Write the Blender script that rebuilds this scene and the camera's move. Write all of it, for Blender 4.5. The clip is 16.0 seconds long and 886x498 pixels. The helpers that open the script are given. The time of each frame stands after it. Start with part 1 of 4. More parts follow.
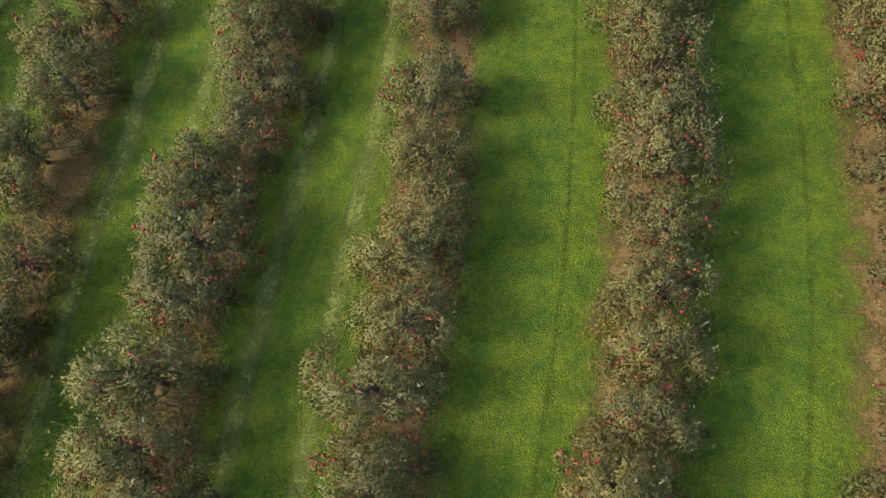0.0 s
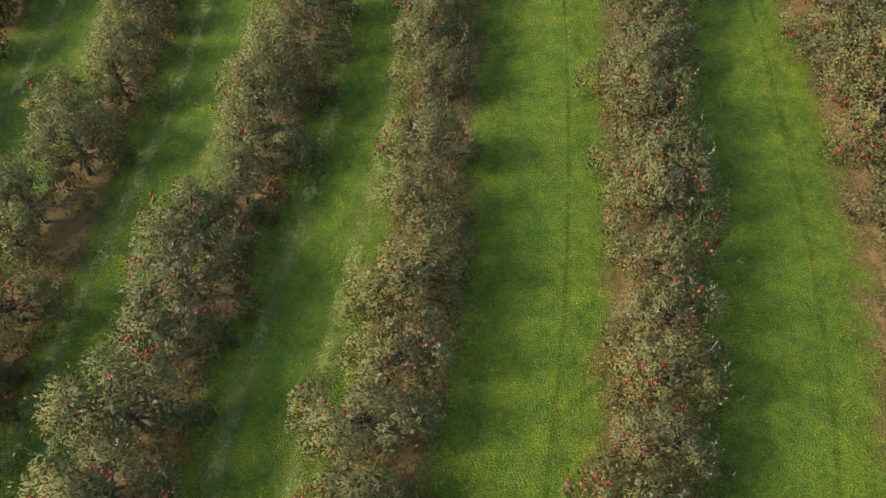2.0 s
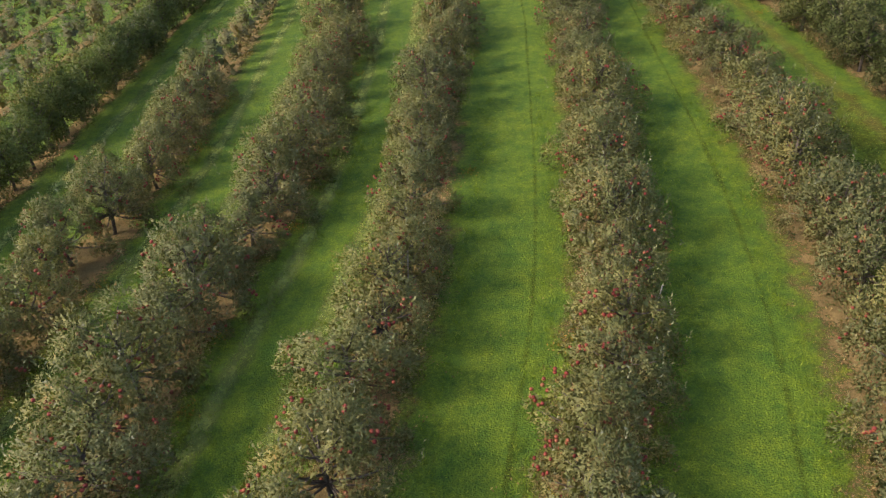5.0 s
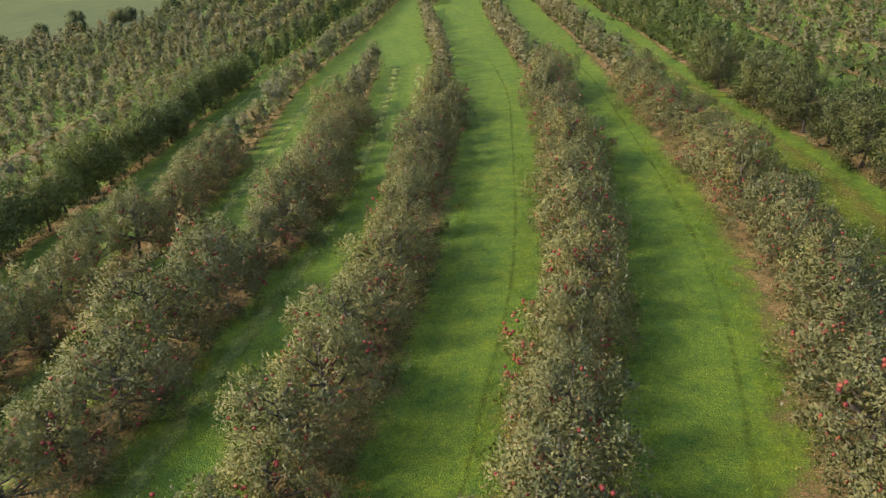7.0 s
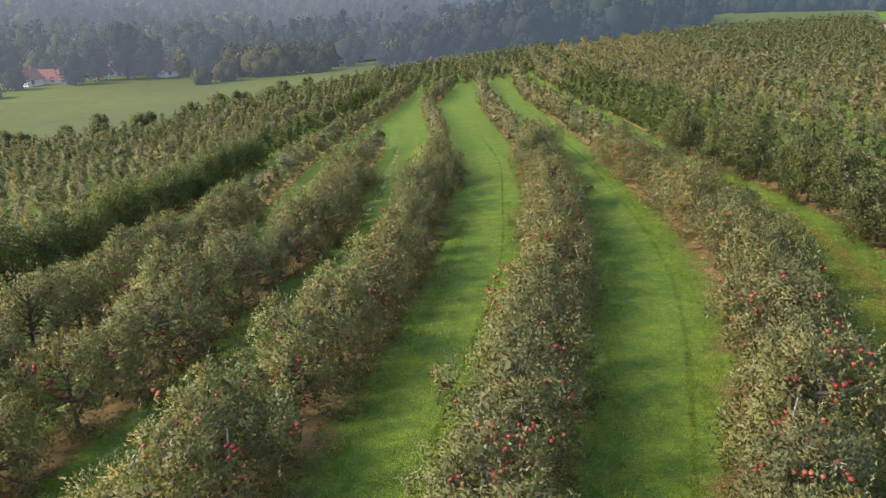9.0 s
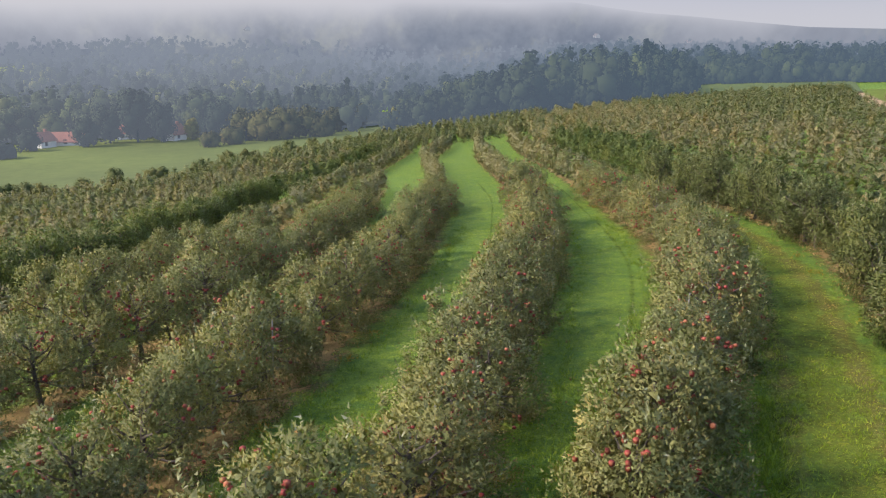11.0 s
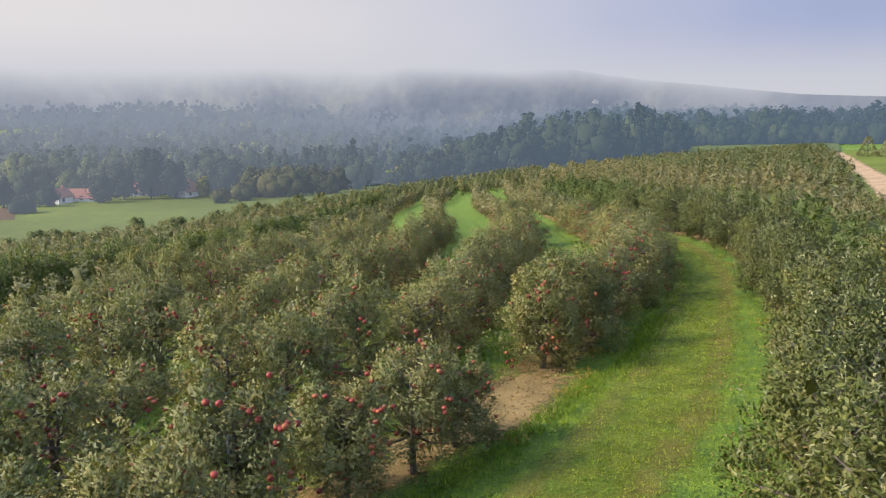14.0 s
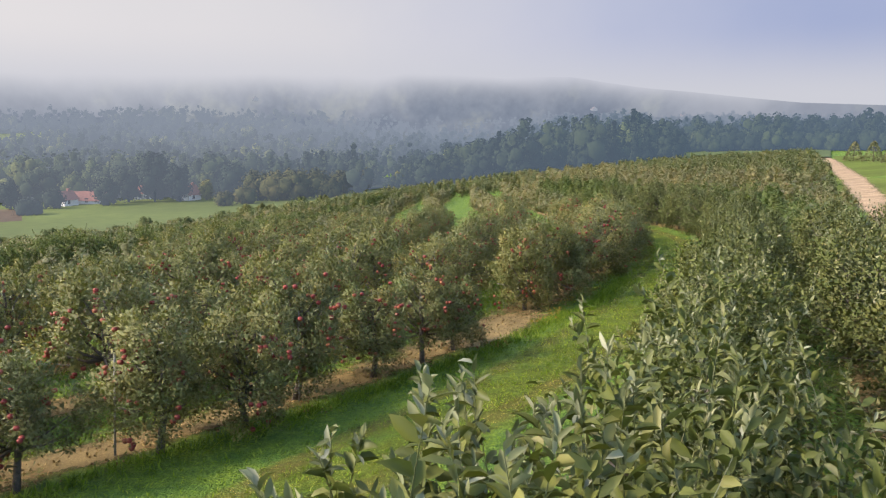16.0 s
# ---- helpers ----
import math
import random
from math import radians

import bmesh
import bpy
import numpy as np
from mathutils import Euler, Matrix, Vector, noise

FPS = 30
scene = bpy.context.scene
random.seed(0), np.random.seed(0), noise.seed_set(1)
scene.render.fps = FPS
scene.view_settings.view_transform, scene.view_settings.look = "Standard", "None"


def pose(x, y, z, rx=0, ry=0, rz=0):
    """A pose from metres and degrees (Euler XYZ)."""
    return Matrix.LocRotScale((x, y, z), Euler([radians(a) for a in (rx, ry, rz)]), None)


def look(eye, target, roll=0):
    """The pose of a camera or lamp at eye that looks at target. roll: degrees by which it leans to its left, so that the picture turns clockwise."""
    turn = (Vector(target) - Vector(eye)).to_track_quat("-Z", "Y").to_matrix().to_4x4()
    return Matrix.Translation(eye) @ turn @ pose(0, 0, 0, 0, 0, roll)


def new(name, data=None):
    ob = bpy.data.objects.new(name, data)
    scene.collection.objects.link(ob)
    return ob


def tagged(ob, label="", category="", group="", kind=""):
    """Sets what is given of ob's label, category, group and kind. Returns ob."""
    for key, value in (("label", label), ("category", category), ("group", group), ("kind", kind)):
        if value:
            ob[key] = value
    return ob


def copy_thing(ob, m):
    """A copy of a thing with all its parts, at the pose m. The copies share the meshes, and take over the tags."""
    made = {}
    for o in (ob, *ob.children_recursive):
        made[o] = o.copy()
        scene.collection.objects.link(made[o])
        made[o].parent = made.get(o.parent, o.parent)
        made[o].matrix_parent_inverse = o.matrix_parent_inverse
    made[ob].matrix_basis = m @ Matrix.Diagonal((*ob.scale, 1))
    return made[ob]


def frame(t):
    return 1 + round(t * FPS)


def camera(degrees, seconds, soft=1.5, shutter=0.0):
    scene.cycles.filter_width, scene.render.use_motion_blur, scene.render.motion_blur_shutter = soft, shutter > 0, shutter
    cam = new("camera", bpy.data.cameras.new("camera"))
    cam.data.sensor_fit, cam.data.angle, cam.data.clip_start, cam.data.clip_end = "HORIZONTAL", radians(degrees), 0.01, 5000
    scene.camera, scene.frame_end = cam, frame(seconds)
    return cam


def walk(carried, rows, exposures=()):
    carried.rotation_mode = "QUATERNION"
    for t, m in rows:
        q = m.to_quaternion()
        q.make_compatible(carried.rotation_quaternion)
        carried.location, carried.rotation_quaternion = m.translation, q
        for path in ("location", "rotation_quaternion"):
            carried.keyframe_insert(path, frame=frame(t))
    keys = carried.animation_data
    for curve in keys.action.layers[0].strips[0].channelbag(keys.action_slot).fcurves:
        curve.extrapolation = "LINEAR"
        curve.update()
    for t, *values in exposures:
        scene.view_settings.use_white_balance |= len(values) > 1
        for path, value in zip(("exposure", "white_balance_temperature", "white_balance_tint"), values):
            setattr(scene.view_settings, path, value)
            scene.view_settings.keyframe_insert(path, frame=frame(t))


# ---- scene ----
cam = camera(59.2, 16.0, soft=1.3)
METRES, EYE, TILT, LEAN, TURN = 36.0, 16.76, -71.0, 0.0, 0.0
ROWS = [
    (0.0, 0.0, 0.0, 0.0, 0.0, 0.0, -0.0),
    (0.5, -0.0006, 0.0059, -0.0167, 0.02, 3.04, 0.07),
    (1.0, 0.0002, 0.0105, -0.0352, 0.09, 6.21, 0.12),
    (1.5, 0.0017, 0.0146, -0.0572, 0.17, 9.57, 0.19),
    (2.0, 0.0036, 0.0177, -0.0803, 0.29, 12.78, 0.24),
    (2.5, 0.0052, 0.0197, -0.1068, 0.35, 16.2, 0.31),
    (3.0, 0.0078, 0.0216, -0.1339, 0.47, 19.36, 0.35),
    (3.5, 0.0109, 0.0234, -0.1651, 0.57, 22.96, 0.35),
    (4.0, 0.0143, 0.025, -0.1959, 0.69, 26.42, 0.37),
    (6.5, 0.0274, 0.0358, -0.3647, 0.92, 41.23, 0.41),
    (7.0, 0.0292, 0.0387, -0.3949, 0.92, 43.63, 0.36),
    (7.5, 0.0305, 0.0418, -0.4274, 0.95, 45.97, 0.37),
    (8.0, 0.0317, 0.0438, -0.4603, 0.96, 48.32, 0.34),
    (8.5, 0.0333, 0.045, -0.4921, 0.95, 50.29, 0.27),
    (9.0, 0.0342, 0.0447, -0.5284, 0.9, 52.14, 0.21),
    (11.5, 0.0415, 0.0233, -0.7076, 0.48, 58.09, -0.03),
    (12.0, 0.043, 0.0144, -0.7442, 0.47, 58.93, -0.09),
    (12.5, 0.0434, 0.0072, -0.7775, 0.4, 59.73, -0.17),
    (13.0, 0.0438, -0.0009, -0.8129, 0.37, 60.5, -0.21),
    (13.5, 0.0446, -0.0068, -0.844, 0.35, 61.14, -0.22),
    (14.0, 0.045, -0.0125, -0.8765, 0.38, 61.79, -0.22),
    (14.5, 0.0449, -0.0175, -0.9046, 0.24, 62.18, -0.27),
    (15.0, 0.0448, -0.0237, -0.9341, 0.2, 62.32, -0.28),
    (15.5, 0.0443, -0.0305, -0.9601, 0.14, 62.35, -0.27),
    (16.0, 0.0443, -0.0376, -0.9873, 0.13, 62.28, -0.26),
]
walk(cam, [(t, pose(0, 0, EYE, TILT, LEAN, TURN) @ pose(METRES * x, METRES * y, METRES * z, 90 + pitch, roll, yaw)) for t, x, y, z, yaw, pitch, roll in ROWS],
     exposures=[(t, stops, kelvin, tint) for t, stops, kelvin, tint in ((0, 1.21, 6750, 15), (4, 1.26, 6800, 15.5), (7, 1.40, 6650, 17.5), (9, 1.57, 6550, 17.5), (11.5, 1.66, 6500, 15), (13, 1.71, 6500, 14.5), (16, 1.74, 6500, 15))])

# ---------------------------------------------------------------- light
SUN_EL, SUN_AZ = 37.0, 190.0          # height, and the turn from +x towards +y, of the sun, in degrees
sun_dir = Vector((math.cos(radians(SUN_EL)) * math.cos(radians(SUN_AZ)), math.cos(radians(SUN_EL)) * math.sin(radians(SUN_AZ)), math.sin(radians(SUN_EL))))
world = bpy.data.worlds.new("world")
scene.world = world
world.use_nodes = True
wn = world.node_tree
sky = wn.nodes.new("ShaderNodeTexSky")
sky.sky_type, sky.sun_disc = "NISHITA", False
sky.sun_elevation, sky.sun_rotation = radians(SUN_EL), radians(90 - SUN_AZ)
sky.air_density, sky.dust_density = 1.0, 1.5
wn.links.new(sky.outputs[0], wn.nodes["Background"].inputs[0])
wn.nodes["Background"].inputs[1].default_value = 0.15
sun = new("sun", bpy.data.lights.new("sun", "SUN"))
sun.data.energy, sun.data.angle, sun.data.color = 2.05, radians(13.0), (1.0, 0.875, 0.73)
sun.matrix_world = look(sun_dir * 200, (0, 0, 0))
STOPS = 1.66                           # exposure of the stretch that sees the far distance


# ---------------------------------------------------------------- the lie of the land
U = 1.125                               # metres to a unit of the plan


def ground(x, y):
    """Height of the ground: a hillside that falls ahead and to the left, a valley beyond it, hills behind the valley."""
    x, y = np.asarray(x, float) / U, np.asarray(y, float) / U
    yy, xx = 45 * np.tanh(y / 45), 60 * np.tanh(x / 60)
    yp = 4 * np.log1p(np.exp(yy / 4))
    z = 0.303 + 0.0639 * xx - 0.0871 * yy + 0.000148 * yy * yy + 0.0014 * xx * yp - 0.035 * np.clip(y - 40, 0, 100)
    z = z - 0.012 * np.clip(-x - 20, 0, 60)
    # the shoulder of the hill rolls off into the valley
    ahead = np.maximum(0, y - 128) * np.clip(1 - (x - 10) / 70, 0.1, 1)
    left = np.maximum(0, -x - 50 + 0.5 * np.maximum(0, y - 70))
    z = z - 0.05 * np.hypot(ahead, left)
    z = np.where(z < -10, -16 + 6 * np.exp(np.minimum(0, (z + 10) / 6)), z)
    # the far side of the valley climbs gently
    r = np.hypot(x - 1.4, y + 30)
    s = np.clip((r - 330) / 1700, 0, 0.3)
    roll = 1 + 0.25 * np.sin(x / 90 + 1) * np.sin(y / 130)
    rise = np.interp(np.degrees(np.arctan2(x - 1.4, y + 30)), (-180, 4, 15, 25, 180), (150, 150, 84, 56, 56))
    return U * (z + rise * s ** 1.25 * roll - 0.06 * np.clip(r - 790, 0, 700))


def hill_height(x, y):
    """Height of the misty hills beyond the valley."""
    x, y = np.asarray(x, float) / U, np.asarray(y, float) / U
    r, a = np.hypot(x - 1.4, y + 30), np.degrees(np.arctan2(x - 1.4, y + 30))
    top = np.interp(a, (-40, -10, 0, 4, 6.5, 9, 11.4, 14, 17, 20.5, 24, 29.6, 60), (190, 165, 138, 119, 123, 121, 107, 94, 84, 70, 57, 48, 48))
    s = np.clip((r - 330) / 1700, 0, 1.2)
    return U * (-14 + (top + 12) * s ** 1.25)


# each row of trees: where it runs, as y and x in plan units
ROWS_AT = {
    "z": ((130, -4), (80, -7.5), (60, -9), (38, -11.4), (24, -12.2), (12, -12.6), (8, -12.9), (4, -13.2), (-9, -15), (-17, -19), (-33, -33)),
    "a": ((130, 0), (80, -3.4), (60, -5.2), (36, -7.6), (20, -8.2), (12.6, -8.2), (7, -8.6), (3, -8.9), (-2, -9.3), (-9, -11), (-17, -15), (-33, -29)),
    "b": ((37, -3.4), (25, -3.6), (12, -3.65), (9, -4.0), (6.3, -4.6), (3.9, -5.15), (1.7, -5.35), (-0.4, -5.5), (-9, -7.3), (-17, -10.9), (-33, -25)),
    "c": ((130, 6), (80, 1.4), (60, -0.9), (45, 0.0), (33, 0.75), (23, 0.8), (11, 0.05), (6, -0.42), (3.5, -0.75), (1.3, -1.15), (-2, -1.6), (-9, -3.0), (-12.3, -3.8), (-17, -6.6), (-33, -21)),
    "d": ((130, 10), (80, 5.4), (56, 4.5), (37, 5.1), (26, 5.9), (14, 5.05), (10, 4.8), (5, 4.25), (2, 3.65), (-1, 2.85), (-4, 2.35), (-8, 1.68), (-12.3, 0.5), (-17, -2.5), (-21, -5.8), (-33, -17)),
    "e": ((130, 13), (80, 9.6), (60, 8.8), (45, 9), (28, 9.5), (12.5, 9.6), (10, 9.45), (5.8, 9.1), (1.2, 8.45), (-3.1, 7.22), (-8.2, 4.98), (-11.9, 3.65), (-13.3, 3.15), (-17.5, 0.85), (-19.4, -0.75), (-22.2, -3.4), (-33, -13.5)),
    "f": ((130, 16), (80, 12.7), (45, 12.8), (24, 13.4), (11.2, 14.3), (6.4, 14.0), (1.9, 12.9), (-3, 11.4), (-7, 10.3), (-11.4, 8.7), (-15.9, 6.9), (-18.1, 6.1), (-20.5, 5.0), (-23, 4.0), (-25.4, 3.3), (-28, 2.4), (-33, 0.4)),
}
# rows: the line that they follow, and how far they stand off from it
ROWS_OFF = [(k, 0.0) for k in "bcdeaz"] + [("f", 0.0)] + [("z", -3.9 * i) for i in range(1, 13)] + [("f", 2.2 + 3.6 * i) for i in range(0, 15)]
_fine = np.arange(-50, 135, 0.5)
_curves = {}
for _k, _pts in ROWS_AT.items():
    _c = np.interp(_fine, [p[0] for p in _pts[::-1]], [p[1] for p in _pts[::-1]])
    _curves[_k] = np.convolve(np.pad(_c, 4, mode="edge"), np.ones(9) / 9, mode="valid")


def row_x(row, y):
    return np.interp(y, _fine, _curves[row[0]]) + row[1]


def road_x(y):
    return 25.8 + (y - 13) * 0.447


GAPS = {("c", 0.0): (9.3,), ("a", 0.0): (8.15,)}      # where a tree is missing
# the trees at the near end of row e, which stand one by one
SINGLE = ((1.66, -16.72), (0.85, -17.6), (0.17, -18.42), (-0.80, -19.5), (-1.42, -20.72), (-2.29, -21.56), (-3.17, -22.6), (-4.15, -23.6))


def in_orchard(row, x, y):
    """Whether a row has trees at this place of the plan."""
    if x > road_x(y) - 2.4 or x < max(-64, -47 + 0.62 * (y - 70)) or y < -33:
        return False
    if row[0] != "f" and y > 82 + 0.15 * x:
        return False
    if y > 128 or (row[0] == "b" and y > 37) or (row == ("c", 0.0) and 61 < y < 64):
        return False
    if any(abs(y - g) < 0.62 for g in GAPS.get(row, ())):
        return False
    return not (row == ("e", 0.0) and -16.4 < y < -13.7)


# ---------------------------------------------------------------- materials
def material(name):
    m = bpy.data.materials.new(name)
    m.use_nodes = True
    nt = m.node_tree
    return m, nt, nt.nodes["Principled BSDF"]


def node(nt, kind, **inputs):
    n = nt.nodes.new(kind)
    for k, v in inputs.items():
        n.inputs[k.replace("_", " ")].default_value = v
    return n


def noise_node(nt, scale, detail=4.0, rough=0.55, where="Object"):
    tc = nt.nodes.new("ShaderNodeTexCoord")
    n = nt.nodes.new("ShaderNodeTexNoise")
    n.inputs["Scale"].default_value, n.inputs["Detail"].default_value, n.inputs["Roughness"].default_value = scale, detail, rough
    nt.links.new(tc.outputs[where], n.inputs["Vector"])
    return n


def ramp(nt, source, stops):
    r = nt.nodes.new("ShaderNodeValToRGB")
    while len(r.color_ramp.elements) < len(stops):
        r.color_ramp.elements.new(0.5)
    for e, (p, c) in zip(r.color_ramp.elements, stops):
        e.position, e.color = p, (*c, 1)
    nt.links.new(source, r.inputs[0])
    return r


def mix(nt, fac, a, b, mode="MIX"):
    m = nt.nodes.new("ShaderNodeMix")
    m.data_type, m.blend_type = "RGBA", mode
    for s, v in ((m.inputs[0], fac), (m.inputs[6], a), (m.inputs[7], b)):
        if hasattr(v, "links"):
            nt.links.new(v, s)
        else:
            s.default_value = v if isinstance(v, float) else (*v, 1)
    return m.outputs[2]


def bump(nt, b, source, strength, distance):
    n = nt.nodes.new("ShaderNodeBump")
    n.inputs["Strength"].default_value, n.inputs["Distance"].default_value = strength, distance
    nt.links.new(source, n.inputs["Height"])
    nt.links.new(n.outputs[0], b.inputs["Normal"])


def leaf_material(name, stops, thin=0.17, rough=0.5, spread=0.25, patch=0.9, vary=0.7, tones=((0.8, 0.82, 0.8), (1.2, 1.15, 1.0)), shine=0.14, by_tree=((0.72, 0.84, 0.78), (1.28, 1.10, 0.95))):
    """Leaves that differ one by one, and from tree to tree, and let some light through."""
    m, nt, b = material(name)
    geo = nt.nodes.new("ShaderNodeNewGeometry")
    col = ramp(nt, geo.outputs["Random Per Island"], stops).outputs[0]
    info = nt.nodes.new("ShaderNodeObjectInfo")
    tint = ramp(nt, info.outputs["Random"], ((0, (1.16, 1.12, 0.92)), (0.5, (0.96, 1.0, 0.95)), (1, (0.76, 0.82, 0.88)))).outputs[0]
    col = mix(nt, spread * 3, col, tint, "MULTIPLY")
    at, half = nt.nodes.new("ShaderNodeAttribute"), nt.nodes.new("ShaderNodeMath")
    at.attribute_name = "kind_of_tree"          # one value a twig, and in joined rows and woods one a tree
    half.operation = "ADD"
    half.inputs[1].default_value = 0.5
    nt.links.new(at.outputs["Fac"], half.inputs[0])
    col = mix(nt, 1.0, col, ramp(nt, half.outputs[0], ((0, by_tree[0]), (0.5, (1.0, 1.0, 1.0)), (1, by_tree[1]))).outputs[0], "MULTIPLY")
    big = noise_node(nt, patch, 2.0)
    tone = ramp(nt, big.outputs[0], ((0.3, tones[0]), (0.7, tones[1]))).outputs[0]
    col = mix(nt, vary, col, tone, "MULTIPLY")
    nt.links.new(col, b.inputs["Base Color"])
    b.inputs["Roughness"].default_value = rough
    b.inputs["Specular IOR Level"].default_value = shine
    tr = nt.nodes.new("ShaderNodeBsdfTranslucent")
    nt.links.new(mix(nt, 0.75, col, (1.0, 1.15, 0.35), "MULTIPLY"), tr.inputs[0])
    ms = nt.nodes.new("ShaderNodeMixShader")
    ms.inputs[0].default_value = thin
    nt.links.new(b.outputs[0], ms.inputs[1])
    nt.links.new(tr.outputs[0], ms.inputs[2])
    nt.links.new(ms.outputs[0], nt.nodes["Material Output"].inputs[0])
    return m


APPLE_LEAF = leaf_material("apple_leaf", ((0, (0.122, 0.123, 0.049)), (0.35, (0.160, 0.163, 0.066)), (0.72, (0.187, 0.191, 0.082)), (0.94, (0.207, 0.210, 0.099)), (0.985, (0.235, 0.232, 0.126)), (1, (0.293, 0.173, 0.077))), thin=0.26)
FAR_APPLE = leaf_material("far_apple_leaf", ((0, (0.160, 0.148, 0.078)), (0.5, (0.188, 0.176, 0.095)), (0.9, (0.215, 0.200, 0.111)), (1, (0.180, 0.130, 0.067))), thin=0.3)
FAR_OLIVE = leaf_material("far_olive_leaf", ((0, (0.135, 0.141, 0.065)), (0.5, (0.162, 0.168, 0.078)), (0.9, (0.186, 0.192, 0.093)), (1, (0.162, 0.140, 0.078))), thin=0.3)
GREEN_LEAF = leaf_material("green_leaf", ((0, (0.077, 0.101, 0.030)), (0.45, (0.104, 0.130, 0.040)), (0.8, (0.131, 0.156, 0.055)), (0.97, (0.144, 0.163, 0.067)), (1, (0.180, 0.187, 0.112))), thin=0.28, shine=0.10)
OLIVE_LEAF = leaf_material("olive_green_leaf", ((0, (0.062, 0.076, 0.022)), (0.4, (0.086, 0.100, 0.031)), (0.75, (0.110, 0.122, 0.042)), (0.95, (0.140, 0.145, 0.06)), (1, (0.20, 0.19, 0.11))), shine=0.12)
CLOSE_LEAF = leaf_material("fresh_green_leaf", ((0, (0.060, 0.074, 0.017)), (0.45, (0.086, 0.099, 0.025)), (0.8, (0.114, 0.124, 0.036)), (0.96, (0.146, 0.150, 0.055)), (1, (0.216, 0.200, 0.104))), shine=0.2)
SHOOT_LEAF = leaf_material("young_shoot_leaf", ((0, (0.10, 0.11, 0.045)), (0.5, (0.155, 0.162, 0.078)), (0.8, (0.205, 0.208, 0.12)), (1, (0.29, 0.28, 0.20))))
WEED_LEAF = leaf_material("yellow_weed", ((0, (0.11, 0.12, 0.02)), (0.6, (0.21, 0.17, 0.03)), (1, (0.30, 0.19, 0.05))))
LITTER = leaf_material("fallen_leaf", ((0, (0.10, 0.06, 0.03)), (0.6, (0.22, 0.15, 0.07)), (1, (0.36, 0.27, 0.12))), thin=0.1)
CLOVER = leaf_material("grass_blade", ((0, (0.08, 0.13, 0.010)), (0.5, (0.135, 0.205, 0.017)), (0.85, (0.20, 0.27, 0.03)), (1, (0.28, 0.31, 0.06))), thin=0.35)


def bark_material():
    m, nt, b = material("bark")
    n = noise_node(nt, 14, 6, 0.65)
    nt.links.new(ramp(nt, n.outputs[0], ((0.3, (0.04, 0.032, 0.024)), (0.55, (0.09, 0.072, 0.055)), (0.8, (0.17, 0.14, 0.11)))).outputs[0], b.inputs["Base Color"])
    b.inputs["Roughness"].default_value = 0.9
    bump(nt, b, n.outputs[0], 0.6, 0.02)
    return m


def grass_material():
    m, nt, b = material("grass")
    big, mid, fine, tuft = noise_node(nt, 0.35, 3), noise_node(nt, 2.2, 4), noise_node(nt, 26, 5, 0.7), noise_node(nt, 7.5, 4, 0.65)
    c1 = ramp(nt, fine.outputs[0], ((0.30, (0.044, 0.078, 0.0085)), (0.50, (0.092, 0.148, 0.0145)), (0.70, (0.178, 0.242, 0.0289)))).outputs[0]
    c1 = mix(nt, 0.85, c1, ramp(nt, tuft.outputs[0], ((0.36, (0.74, 0.84, 0.80)), (0.62, (1.28, 1.24, 1.02)))).outputs[0], "MULTIPLY")
    tc = nt.nodes.new("ShaderNodeTexCoord")
    cell = node(nt, "ShaderNodeTexVoronoi", Scale=26.0)
    nt.links.new(tc.outputs["Object"], cell.inputs["Vector"])
    c1 = mix(nt, 0.5, c1, ramp(nt, cell.outputs["Distance"], ((0.1, (1.45, 1.36, 1.05)), (0.65, (0.82, 0.90, 0.82)))).outputs[0], "MULTIPLY")
    c2 = ramp(nt, mid.outputs[0], ((0.33, (0.58, 0.76, 0.72)), (0.67, (1.36, 1.22, 0.95)))).outputs[0]
    c3 = ramp(nt, big.outputs[0], ((0.35, (0.85, 0.95, 0.9)), (0.7, (1.2, 1.08, 0.9)))).outputs[0]
    nt.links.new(mix(nt, 0.8, mix(nt, 0.9, c1, c2, "MULTIPLY"), c3, "MULTIPLY"), b.inputs["Base Color"])
    b.inputs["Roughness"].default_value = 0.75
    b.inputs["Specular IOR Level"].default_value = 0.25
    rough = nt.nodes.new("ShaderNodeMath")
    rough.operation = "MULTIPLY_ADD"
    nt.links.new(cell.outputs["Distance"], rough.inputs[0])
    rough.inputs[1].default_value = -0.9
    nt.links.new(fine.outputs[0], rough.inputs[2])
    bump(nt, b, rough.outputs[0], 0.9, 0.06)
    return m


